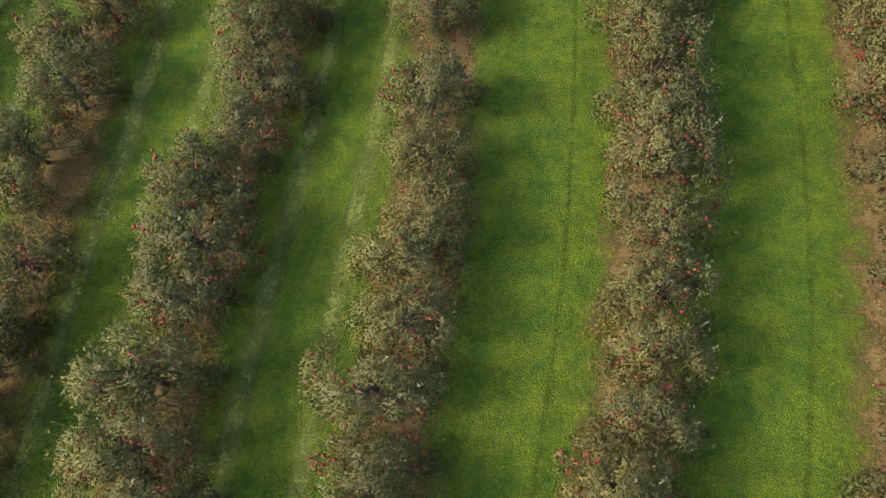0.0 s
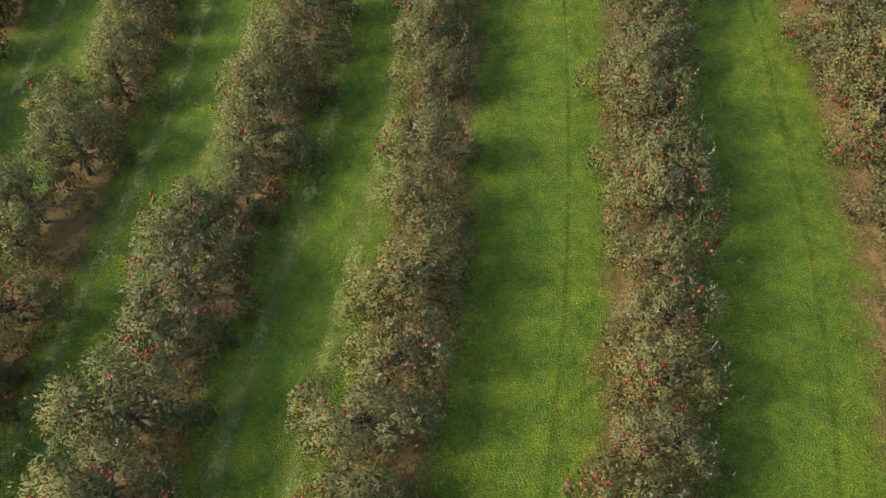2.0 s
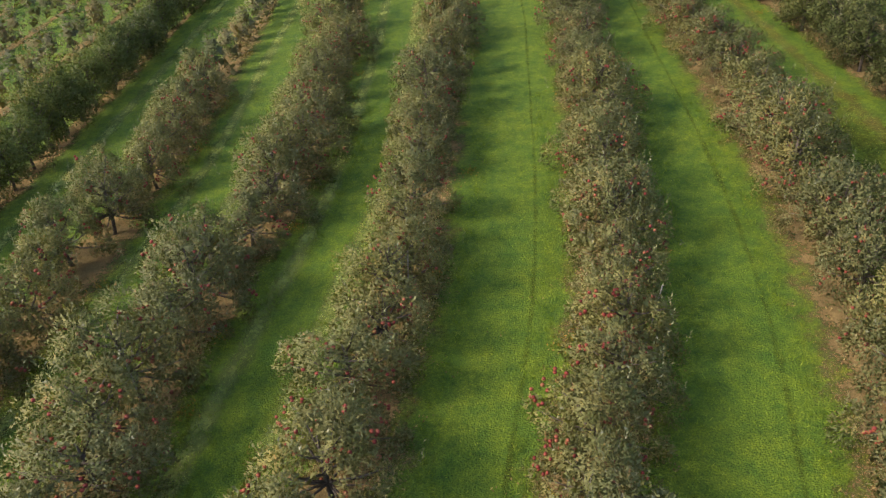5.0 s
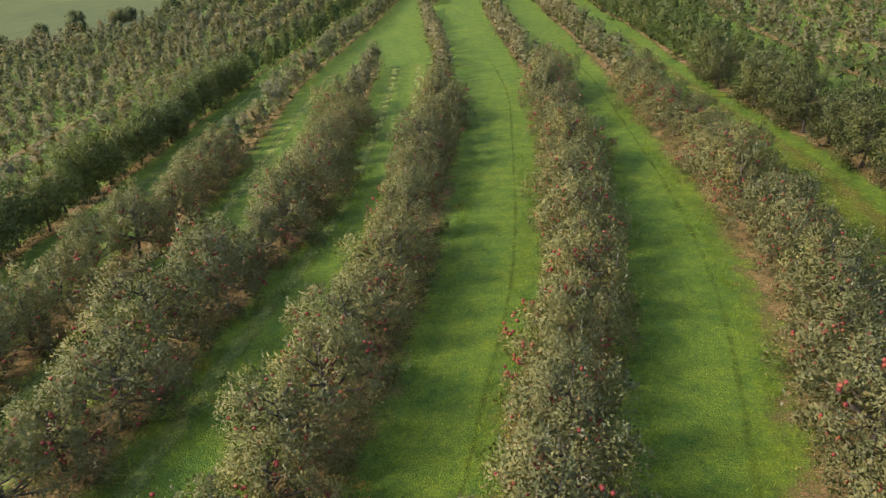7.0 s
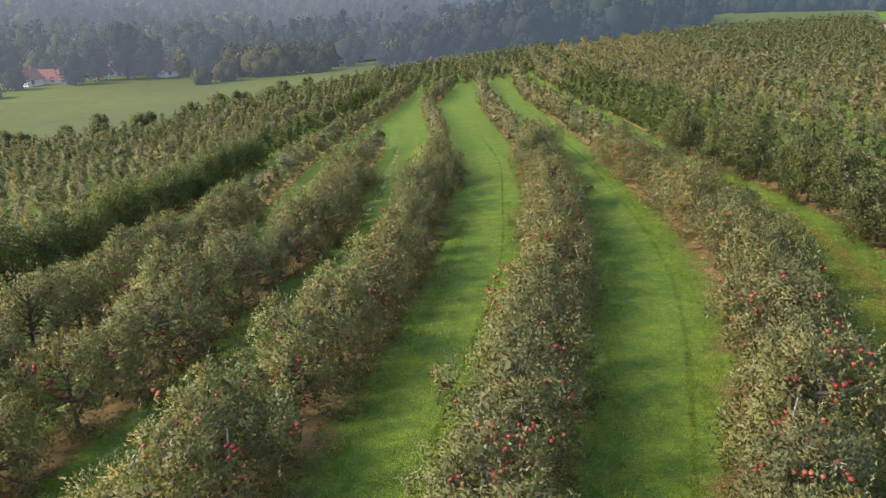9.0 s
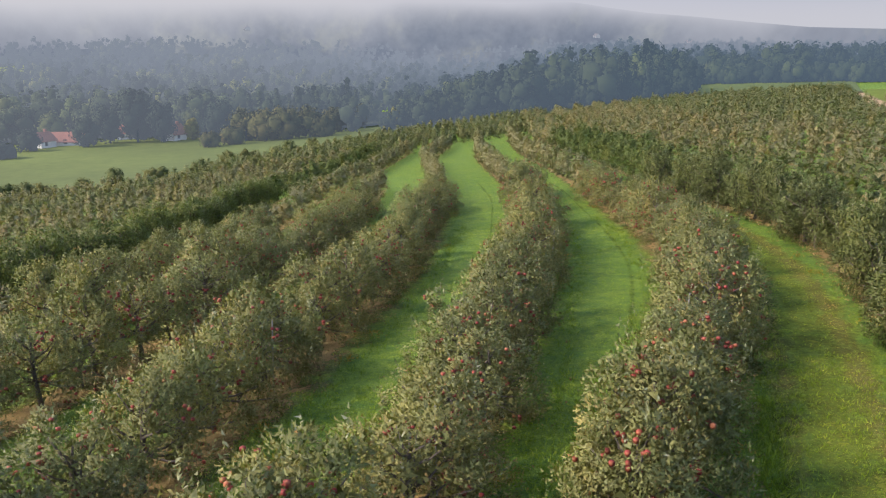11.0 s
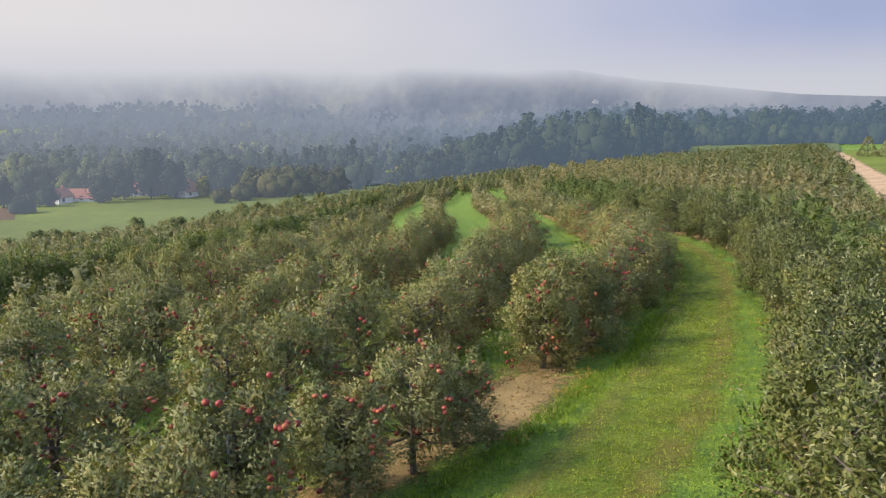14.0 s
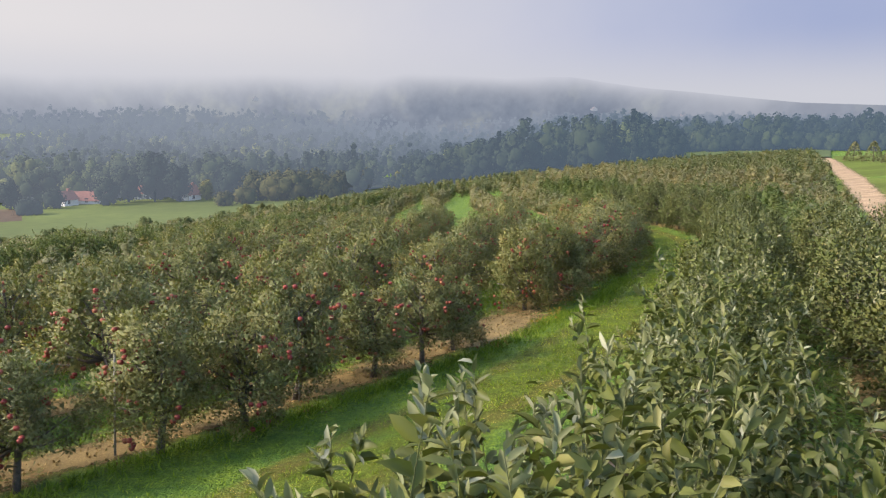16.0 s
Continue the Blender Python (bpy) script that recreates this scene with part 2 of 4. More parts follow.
def soil_material(name, dark, mid_c, light, scale=7.0, ragged=False):
    """Earth, dirt or stubble; ragged: it thins out towards the edges of its ribbon, where grass shows through."""
    m, nt, b = material(name)
    fine, big = noise_node(nt, scale * 5, 6, 0.7), noise_node(nt, scale * 0.25, 4)
    c1 = ramp(nt, fine.outputs[0], ((0.3, dark), (0.5, mid_c), (0.72, light))).outputs[0]
    c2 = ramp(nt, big.outputs[0], ((0.35, (0.75, 0.72, 0.7)), (0.65, (1.2, 1.15, 1.1)))).outputs[0]
    nt.links.new(mix(nt, 0.9, c1, c2, "MULTIPLY"), b.inputs["Base Color"])
    b.inputs["Roughness"].default_value = 0.95
    b.inputs["Specular IOR Level"].default_value = 0.08
    bump(nt, b, fine.outputs[0], 0.7, 0.03)
    if ragged:
        at = nt.nodes.new("ShaderNodeAttribute")
        at.attribute_name = "cover"
        n1, n2 = noise_node(nt, 9.0, 5, 0.7), noise_node(nt, 1.3, 3)
        s = nt.nodes.new("ShaderNodeMath")
        s.operation = "MULTIPLY_ADD"
        nt.links.new(n2.outputs[0], s.inputs[0])
        s.inputs[1].default_value = 1.5
        k = nt.nodes.new("ShaderNodeMath")
        k.operation = "MULTIPLY"
        nt.links.new(n1.outputs[0], k.inputs[0])
        k.inputs[1].default_value = 1.7
        nt.links.new(k.outputs[0], s.inputs[2])
        d = nt.nodes.new("ShaderNodeMath")
        d.operation = "ADD"
        nt.links.new(s.outputs[0], d.inputs[0])
        nt.links.new(at.outputs["Fac"], d.inputs[1])
        mr = nt.nodes.new("ShaderNodeMapRange")
        mr.inputs[1].default_value, mr.inputs[2].default_value = (1.92, 2.22) if ragged is True else ragged
        nt.links.new(d.outputs[0], mr.inputs[0])
        tr = nt.nodes.new("ShaderNodeBsdfTransparent")
        ms = nt.nodes.new("ShaderNodeMixShader")
        nt.links.new(mr.outputs[0], ms.inputs[0])
        nt.links.new(tr.outputs[0], ms.inputs[1])
        nt.links.new(b.outputs[0], ms.inputs[2])
        nt.links.new(ms.outputs[0], nt.nodes["Material Output"].inputs[0])
    return m


def plain_material(name, col, rough=0.6, amount=0.25, scale=12.0, metal=0.0):
    m, nt, b = material(name)
    n = noise_node(nt, scale, 4)
    lo, hi = [c * (1 - amount) for c in col], [c * (1 + amount) for c in col]
    nt.links.new(ramp(nt, n.outputs[0], ((0.3, lo), (0.7, hi))).outputs[0], b.inputs["Base Color"])
    b.inputs["Roughness"].default_value, b.inputs["Metallic"].default_value = rough, metal
    bump(nt, b, n.outputs[0], 0.2, 0.01)
    return m


def apple_material():
    m, nt, b = material("apple_skin")
    info, geo = nt.nodes.new("ShaderNodeObjectInfo"), nt.nodes.new("ShaderNodeNewGeometry")
    a = nt.nodes.new("ShaderNodeMath")
    a.operation = "ADD"
    nt.links.new(info.outputs["Random"], a.inputs[0])
    nt.links.new(geo.outputs["Random Per Island"], a.inputs[1])
    f = nt.nodes.new("ShaderNodeMath")
    f.operation = "FRACT"
    nt.links.new(a.outputs[0], f.inputs[0])
    c1 = ramp(nt, f.outputs[0], ((0, (0.13, 0.018, 0.016)), (0.6, (0.20, 0.034, 0.026)), (1, (0.25, 0.085, 0.04)))).outputs[0]
    n = noise_node(nt, 18, 3)
    nt.links.new(mix(nt, ramp(nt, n.outputs[0], ((0.5, (0, 0, 0)), (0.8, (0.6, 0.6, 0.6)))).outputs[0], c1, (0.34, 0.18, 0.06)), b.inputs["Base Color"])
    b.inputs["Roughness"].default_value = 0.5
    b.inputs["Specular IOR Level"].default_value = 0.2
    return m


BARK, GRASS, APPLE = bark_material(), grass_material(), apple_material()
SOIL = soil_material("bare_soil", (0.085, 0.062, 0.026), (0.180, 0.134, 0.056), (0.30, 0.228, 0.105), ragged=(2.02, 2.65))
WORN = soil_material("worn_grass", (0.11, 0.11, 0.022), (0.17, 0.155, 0.038), (0.235, 0.205, 0.066), 5.0, ragged=(2.1, 3.7))
ALLEY = soil_material("mown_dry_grass", (0.080, 0.110, 0.012), (0.124, 0.150, 0.02), (0.18, 0.20, 0.04), 6.0, ragged=(2.1, 3.3))
DRY = soil_material("dry_grass", (0.12, 0.165, 0.035), (0.19, 0.24, 0.06), (0.27, 0.31, 0.10), 6.0, ragged=(1.95, 3.1))
RUT = soil_material("trodden_grass", (0.062, 0.090, 0.011), (0.095, 0.135, 0.018), (0.135, 0.18, 0.028), 6.0, ragged=(2.2, 3.9))
DIRT = soil_material("dirt_road", (0.20, 0.145, 0.085), (0.29, 0.215, 0.13), (0.37, 0.29, 0.19), 3.0, ragged=True)


# ---------------------------------------------------------------- mesh helpers
def mesh_from(name, verts, faces, mat, smooth=False, normals=None):
    """A mesh of many faces of equal size."""
    verts, faces = np.asarray(verts, np.float32), np.asarray(faces, np.int32)
    me = bpy.data.meshes.new(name)
    n = faces.shape[1]
    me.vertices.add(len(verts))
    me.vertices.foreach_set("co", verts.ravel())
    me.loops.add(faces.size)
    me.loops.foreach_set("vertex_index", faces.ravel())
    me.polygons.add(len(faces))
    me.polygons.foreach_set("loop_start", np.arange(len(faces), dtype=np.int32) * n)
    me.polygons.foreach_set("use_smooth", np.full(len(faces), smooth))
    me.update(calc_edges=True)
    if normals is not None:
        me.normals_split_custom_set_from_vertices(np.asarray(normals, np.float32))
    me.materials.append(mat)
    return me


def part(name, bm, mat, parent=None, label="", smooth=True):
    me = bpy.data.meshes.new(name)
    bm.to_mesh(me)
    bm.free()
    me.materials.append(mat)
    for p in me.polygons:
        p.use_smooth = smooth
    ob = new(name, me)
    ob.parent = parent
    return tagged(ob, label)


def unit(v):
    return v / np.maximum(1e-6, np.linalg.norm(v, axis=-1, keepdims=True))


def leaves(rng, pos, out, length, width, fine=False, droop=0.35):
    """Pointed, folded leaves at pos, growing roughly along out."""
    n = len(pos)
    d = unit(out + rng.normal(0, 0.55, (n, 3)) + np.array((0, 0, -droop)) * rng.random((n, 1)))
    up = unit(np.array((0, 0, 1.0)) + rng.normal(0, 0.5, (n, 3)))
    side = unit(np.cross(d, up))
    up = np.cross(side, d)
    L = (length * rng.uniform(0.7, 1.25, n))[:, None]
    W = (width * rng.uniform(0.75, 1.2, n))[:, None]
    fold = rng.uniform(0.1, 0.6, (n, 1)) * W
    if fine is None:                     # small far leaves: one facet each
        v = np.stack([pos + side * W * 0.5, pos + d * L, pos - side * W * 0.5 + d * L * 0.25], 1)
        return v.reshape(-1, 3), np.arange(n)[:, None] * 3 + np.array(((0, 1, 2),))
    if not fine:
        v = np.stack([pos, pos + d * L * 0.45 + side * W * 0.5 + up * fold, pos + d * L, pos + d * L * 0.45 - side * W * 0.5 + up * fold], 1)
        base = np.arange(n)[:, None] * 4
        f = np.concatenate([base + (0, 1, 2), base + (0, 2, 3)])
        return v.reshape(-1, 3), f
    curl = rng.uniform(-0.1, 0.35, (n, 1)) * L
    mid1, mid2, tip = pos + d * L * 0.33, pos + d * L * 0.7 - up * curl * 0.35, pos + d * L - up * curl
    v = np.stack([pos, mid1, mid2, tip,
                  mid1 + side * W * 0.46 + up * fold, mid2 + side * W * 0.4 + up * fold * 0.9,
                  mid1 - side * W * 0.46 + up * fold, mid2 - side * W * 0.4 + up * fold * 0.9], 1)
    base = np.arange(n)[:, None] * 8
    f = np.concatenate([base + q for q in ((0, 4, 1), (1, 4, 5), (1, 5, 2), (2, 5, 3), (0, 1, 6), (1, 7, 6), (1, 2, 7), (2, 3, 7))])
    return v.reshape(-1, 3), f


def face_out(v, f, out, per):
    """Turn each leaf's upper side to the outside of the crown, and give it the crown's normals there."""
    q = out[f[:, 0] // per]
    n = np.cross(v[f[:, 1]] - v[f[:, 0]], v[f[:, 2]] - v[f[:, 0]])
    f = np.where((n * q).sum(1, keepdims=True) < 0, f[:, [0, 2, 1]], f)
    return f, np.repeat(out, per, 0)


def clumps(rng, pos, out, size):
    """Small leafy tufts that lie along the outside of a crown, each a bent four-sided fan."""
    n = len(pos)
    nrm = unit(out + rng.normal(0, 0.24, (n, 3)))
    a = unit(np.cross(nrm, rng.normal(0, 1, (n, 3))))
    b = np.cross(nrm, a)
    s = (size * rng.uniform(0.6, 1.35, n))[:, None]
    k = rng.uniform(0.5, 1.0, (n, 1))
    lift = nrm * s * 0.15
    v = np.stack([pos + a * s * 0.6, pos + b * s * 0.6 * k + lift, pos - a * s * 0.55, pos - b * s * 0.5 + lift], 1)
    base = np.arange(n)[:, None] * 4
    f = np.concatenate([base + q for q in ((0, 1, 2), (0, 2, 3))])
    return v.reshape(-1, 3), f


def tube(bm, pts, radii, sides=7):
    """A tapered limb along pts."""
    rings = []
    for i, p in enumerate(pts):
        p = Vector(p)
        d = (Vector(pts[min(i + 1, len(pts) - 1)]) - Vector(pts[max(i - 1, 0)])).normalized()
        a = d.orthogonal().normalized()
        b = d.cross(a)
        rings.append([bm.verts.new(p + (a * math.cos(2 * math.pi * k / sides) + b * math.sin(2 * math.pi * k / sides)) * radii[i]) for k in range(sides)])
    for r, s in zip(rings, rings[1:]):
        for k in range(sides):
            bm.faces.new((r[k], r[(k + 1) % sides], s[(k + 1) % sides], s[k]))
    bm.faces.new(rings[-1])
    bm.faces.new(rings[0][::-1])


def strip(name, line, half_l, half_r, y0, y1, lift, mat, wav, seed, step=0.35, narrow=1.0):
    """A ragged-edged ribbon that lies on the ground along a line of the plan."""
    y = np.arange(y0, y1, step)
    c = line(y) * U
    y = y * U

    def edge(s, k):
        r = np.convolve(np.random.default_rng(seed + k).normal(0, 1, len(y) + 8), np.ones(3) / 3, mode="same")[4:-4]
        slow = np.convolve(np.random.default_rng(seed + k + 50).normal(0, 1, len(y) + 30), np.ones(15) / 15, mode="same")[15:-15]
        return s * np.interp(y / U, (14, 34), (1.0, narrow)) + wav * (r * 0.6 + slow * 1.6)
    e1, e2 = edge(half_l, 1), edge(half_r, 2)
    cols = [c - e1, c - e1 * 0.6, c - e1 * 0.25, c + e2 * 0.25, c + e2 * 0.6, c + e2]
    v = np.concatenate([np.stack([x, y, ground(x, y) + lift], 1) for x in cols])
    n = len(y)
    i = np.arange(n - 1)
    f = np.concatenate([np.stack([a * n + i, (a + 1) * n + i, (a + 1) * n + i + 1, a * n + i + 1], 1) for a in range(5)])
    me = mesh_from(name, v, f, mat, True)
    cover = np.repeat(np.array((0, 0.62, 1.1, 1.1, 0.62, 0), np.float32), n)
    me.attributes.new("cover", "FLOAT", "POINT").data.foreach_set("value", cover)
    return tagged(new(name, me), kind="structure")

# ---------------------------------------------------------------- ground
def ground_sheet():
    def axis(lo, hi, fine_lo, fine_hi, step):
        mid = np.arange(fine_lo, fine_hi + step / 2, step)
        out = [fine_hi + step]
        while out[-1] < hi:
            out.append(out[-1] + (out[-1] - fine_hi) * 0.08 + step)
        inn = [fine_lo - step]
        while inn[-1] > lo:
            inn.append(inn[-1] - (fine_lo - inn[-1]) * 0.08 - step)
        return np.concatenate([inn[::-1], mid, out])
    xs, ys = axis(-3400, 3400, -50, 66, 2.0), axis(-1500, 3600, -50, 146, 2.0)
    X, Y = np.meshgrid(xs, ys)
    v = np.stack([X.ravel(), Y.ravel(), ground(X, Y).ravel()], 1)
    nx, ny = len(xs), len(ys)
    i, j = np.meshgrid(np.arange(nx - 1), np.arange(ny - 1))
    a = (j * nx + i).ravel()
    f = np.stack([a, a + 1, a + nx + 1, a + nx], 1)
    return tagged(new("ground", mesh_from("ground", v, f, GRASS, True)), "mown green grass hillside falling into a valley", "ground", kind="structure")


ground_sheet()
# how far the bare soil reaches to either side of each row
WIDE = {"z": (0.65, 0.9), "a": (1.2, 1.45), "b": (1.3, 1.4), "c": (1.45, 1.7), "d": (1.8, 1.2), "e": (1.85, 1.1), "f": (1.15, 1.1)}
for i, row in enumerate(ROWS_OFF):
    ys = [y for y in np.arange(-43, 130, 0.5) if in_orchard(row, float(row_x(row, y)), y)]
    if ys:
        tagged(strip("soil_strip", lambda y: row_x(row, y), WIDE.get(row[0], (1.1, 1.1))[0] if row[1] == 0 else 1.0, WIDE.get(row[0], (1.1, 1.1))[1] if row[1] == 0 else 1.0, ys[0] - 0.6, ys[-1] + 0.6, 0.012, SOIL, 0.16, 100 + i, 0.5, 0.3), "bare brown soil strip under a row of apple trees", "soil")
tagged(strip("soil_patch", lambda y: row_x(("e", 0.0), y) + 0.1, 1.7, 1.5, -16.6, -13.2, 0.016, SOIL, 0.2, 77, 0.25), "trodden bare soil in the gap of an apple row", "soil")
LINES = ("z", "a", "b", "c", "d", "e", "f")
for k in range(6):
    lo, hi = (LINES[k], 0.0), (LINES[k + 1], 0.0)
    for s in (-0.72, 0.72) if k < 3 or k == 5 else (0.62,):
        wide = 0.5 if k == 5 else 0.42 if k < 3 else 0.13
        tagged(strip("wheel_track", lambda y: (row_x(lo, y) + row_x(hi, y)) / 2 + s, wide, wide, -32, 36, 0.010, WORN if k == 5 else DRY if k < 3 else RUT, 0.07, 950 + 9 * k + int(s * 4)), "worn wheel track in the grass of an alley", "track")
tagged(strip("dry_grass", lambda y: (row_x(("e", 0.0), y) + row_x(("f", 0.0), y)) / 2 + 0.2, 1.5, 1.7, -32, 14, 0.006, ALLEY, 0.1, 990), "yellowish mown dry grass on the main alley", "grass")
tagged(strip("dirt_road", road_x, 1.7, 1.7, -30, 135, 0.03, DIRT, 0.15, 900, 0.8), "pale sandy dirt farm road beside the orchard", "road")


# ---------------------------------------------------------------- trees
def crown_mesh(name, rng, height, half_w, half_l, count, leaf_len, leaf_wid, mat, fine=False, lobes=9, clear=0.42, shoots=16):
    """Leaves on the rounded ends of the limbs, with gaps between, thinner towards the inside."""
    c, r = [], []
    for k in range(lobes):
        a = k * 2.4 + rng.uniform(-0.5, 0.5)
        h = clear + (height - clear) * (0.07 + 0.78 * ((k + 0.5) / lobes))
        taper = 1.0 - 0.62 * ((h - clear) / (height - clear)) ** 1.7
        q = rng.uniform(0.36, 0.80) * taper
        c.append((math.cos(a) * half_w * q, math.sin(a) * half_l * q, h))
        r.append((rng.uniform(0.30, 0.44) if k % 2 else rng.uniform(0.17, 0.30)) * (height / 1.95) * (1.22 if k < lobes * 0.3 else 1.0))
    c, r = np.array(c), np.array(r)
    # each limb ends in a few twigs, whose leaves keep together in tufts
    twigs = 7
    twig = unit(rng.normal(0, 1, (lobes * twigs, 3)) + np.array((0, 0, 0.2)))
    twig_tone = rng.normal(0, 0.2, lobes * twigs)
    which = rng.choice(lobes, count, p=r ** 2 / (r ** 2).sum())
    tuft = which * twigs + rng.integers(0, twigs, count)
    d = unit(twig[tuft] + rng.normal(0, 0.36, (count, 3)))
    rad = r[which] * rng.random(count) ** 0.3
    lump = 1 + 0.28 * np.sin(d[:, 0] * 5 + which) * np.cos(d[:, 1] * 4 + 2 * which) * np.cos(d[:, 2] * 5)
    pos = c[which] + d * (rad * lump)[:, None] * np.array((1, 1, 1.05))
    pos[:, 2] = np.maximum(pos[:, 2], clear * 0.7 + 0.2 * rng.random(count))
    v1, f1 = leaves(rng, pos, d + np.array((0, 0, 0.25)), leaf_len, leaf_wid, fine)
    per = 3 if fine is None else 4
    nrm = None
    if not fine:
        whole = unit(pos - np.array((0, 0, height * 0.45)))
        f1, nrm = face_out(v1, f1, unit((d - twig[tuft]) * 0.9 + d * 0.6 + whole * 0.45 + np.array((0, 0, 0.26)) + rng.normal(0, 0.2, d.shape)), per)
    # young upright shoots on top
    parts_v, parts_f, n0 = [v1], [f1], len(v1)
    young_v, young_f, n1 = [], [], 0
    for k in range(shoots):
        q = rng.integers(lobes)
        base = c[q] + np.array((rng.normal(0, 0.16), rng.normal(0, 0.16), r[q] * 0.7))
        tip = base + np.array((rng.normal(0, 0.08), rng.normal(0, 0.08), rng.uniform(0.18, 0.42)))
        cnt = 8
        t = np.linspace(0.1, 1, cnt)[:, None]
        ang = np.arange(cnt) * 2.4
        o = np.stack([np.cos(ang) * 0.8, np.sin(ang) * 0.8, np.full(cnt, 0.9)], 1)
        if fine:
            # long whips: spreading leaves below, a silvery tuft at the tip, on a pale stem
            tip = base + (tip - base) * np.array((1.5, 1.5, 1.12))
            low = np.linspace(-0.3, 0.82, 15)[:, None]
            ang = np.arange(15) * 2.4 + k
            o = np.stack([np.cos(ang), np.sin(ang), np.full(15, 0.4)], 1)
            v, f = leaves(rng, base + (tip - base) * low, o, leaf_len * 1.15, leaf_wid * 1.1, True, 0.3)
            parts_v.append(v)
            parts_f.append(f + n0)
            n0 += len(v)
            t = np.linspace(0.78, 1, cnt)[:, None]
            o = np.stack([np.cos(np.arange(cnt) * 2.4) * 0.5, np.sin(np.arange(cnt) * 2.4) * 0.5, np.full(cnt, 0.9)], 1)
            v, f = leaves(rng, base + (tip - base) * t, o, leaf_len * 0.8, leaf_wid * 0.55, True, 0.0)
            e = np.array(((0.0034, 0, 0), (-0.0017, 0.003, 0), (-0.0017, -0.003, 0)))
            v = np.concatenate([v, base - (tip - base) * 0.5 + e, tip[None] + e * 0.4])
            i = len(v) - 6
            f = np.concatenate([f, np.array(((0, 1, 4), (0, 4, 3), (1, 2, 5), (1, 5, 4), (2, 0, 3), (2, 3, 5))) + i])
        else:
            v, f = leaves(rng, base + (tip - base) * t, o, leaf_len * 1.1, leaf_wid * 0.9, None, 0.1)
        young_v.append(v)
        young_f.append(f + n1)
        n1 += len(v)
    # broad shaded leaf clumps inside
    cnt = max(60, min(110, count // 20))
    which = rng.choice(lobes, cnt)
    p = c[which] * np.array((0.62, 0.66, 0.93)) + rng.normal(0, 0.11, (cnt, 3))
    broad = 0.11 if fine else 0.15
    v, f = leaves(rng, p, rng.normal(0, 1, (cnt, 3)), broad, broad * 0.7, fine)
    if not fine:
        f, more = face_out(v, f, unit(p - np.array((0, 0, height * 0.5)) + rng.normal(0, 0.2, p.shape)), per)
        nrm = np.concatenate([nrm, more])
    parts_v.append(v)
    parts_f.append(f + n0)
    young = mesh_from("young_growth", np.concatenate(young_v), np.concatenate(young_f), SHOOT_LEAF, bool(fine))
    me = mesh_from(name, np.concatenate(parts_v), np.concatenate(parts_f), mat, True, nrm)
    tone = np.zeros(len(me.vertices), np.float32)
    tone[:len(v1)] = np.repeat(np.clip(twig_tone[tuft], -0.5, 0.5), len(v1) // count)
    me.attributes.new("kind_of_tree", "FLOAT", "POINT").data.foreach_set("value", tone)
    return me, young, c, r


def trunk_bm(rng, height, c):
    bm = bmesh.new()
    bend = rng.normal(0, 0.05, 2)
    pts = [(bend[0] * math.sin(t * 3), bend[1] * math.sin(t * 2.4), height * 0.82 * t - 0.06) for t in np.linspace(0, 1, 7)]
    tube(bm, pts, [0.065, 0.052, 0.046, 0.04, 0.032, 0.024, 0.012], 8)
    for q in c:
        z = max(0.62, q[2] - 0.4)
        s = Vector((0, 0, z))
        e = Vector(q)
        m = s.lerp(e, 0.5) + Vector((0, 0, -0.06))
        tube(bm, [s, m, e], [0.028, 0.02, 0.008], 3)
    return bm


def apple_bm(r=0.04, seg=7, rings=5):
    bm = bmesh.new()
    cols = []
    for i in range(rings + 1):
        a = math.pi * i / rings
        rr = math.sin(a) * r * (1.06 if i < rings / 2 else 0.97)
        z = math.cos(a) * r * 0.92 - (0.16 * r if i == 0 else 0) + (0.1 * r if i == rings else 0)
        cols.append([bm.verts.new((0, 0, z))] if i in (0, rings) else [bm.verts.new((math.cos(2 * math.pi * k / seg) * rr, math.sin(2 * math.pi * k / seg) * rr, z)) for k in range(seg)])
    for k in range(seg):
        bm.faces.new((cols[0][0], cols[1][k], cols[1][(k + 1) % seg]))
        bm.faces.new((cols[-1][0], cols[-2][(k + 1) % seg], cols[-2][k]))
        for i in range(1, rings - 1):
            bm.faces.new((cols[i][k], cols[i + 1][k], cols[i + 1][(k + 1) % seg], cols[i][(k + 1) % seg]))
    return bm


def fruit_spots(rng, c, r, n):
    """Apples hang in small bunches on the outside of the crown."""
    out = []
    while len(out) < n:
        q = rng.integers(len(c))
        d = unit(rng.normal(0, 1, 3) * np.array((1, 1, 0.7)))
        p = c[q] + d * r[q] * rng.uniform(0.84, 1.08)
        for _ in range(rng.integers(1, 6)):
            out.append(p + rng.normal(0, 0.065, 3))
    return np.array(out[:n])


APPLE_MESH = bpy.data.meshes.new("apple")
_b = apple_bm()
_b.to_mesh(APPLE_MESH)
_b.free()
APPLE_MESH.materials.append(APPLE)
for p in APPLE_MESH.polygons:
    p.use_smooth = True
_b = apple_bm(0.041, 5, 3)
_b.verts.ensure_lookup_table()
_b.verts.index_update()
_av = np.array([v.co[:] for v in _b.verts])
_at = []
for p in _b.faces:
    q = [v.index for v in p.verts]
    _at += [q[:3]] if len(q) == 3 else [q[:3], [q[0], q[2], q[3]]]
_at = np.array(_at)
_b.free()


def fruit_mesh(name, spots):
    v = (spots[:, None, :] + _av[None]).reshape(-1, 3)
    f = (np.arange(len(spots))[:, None, None] * len(_av) + _at[None]).reshape(-1, 3)
    return mesh_from(name, v, f, APPLE, True)


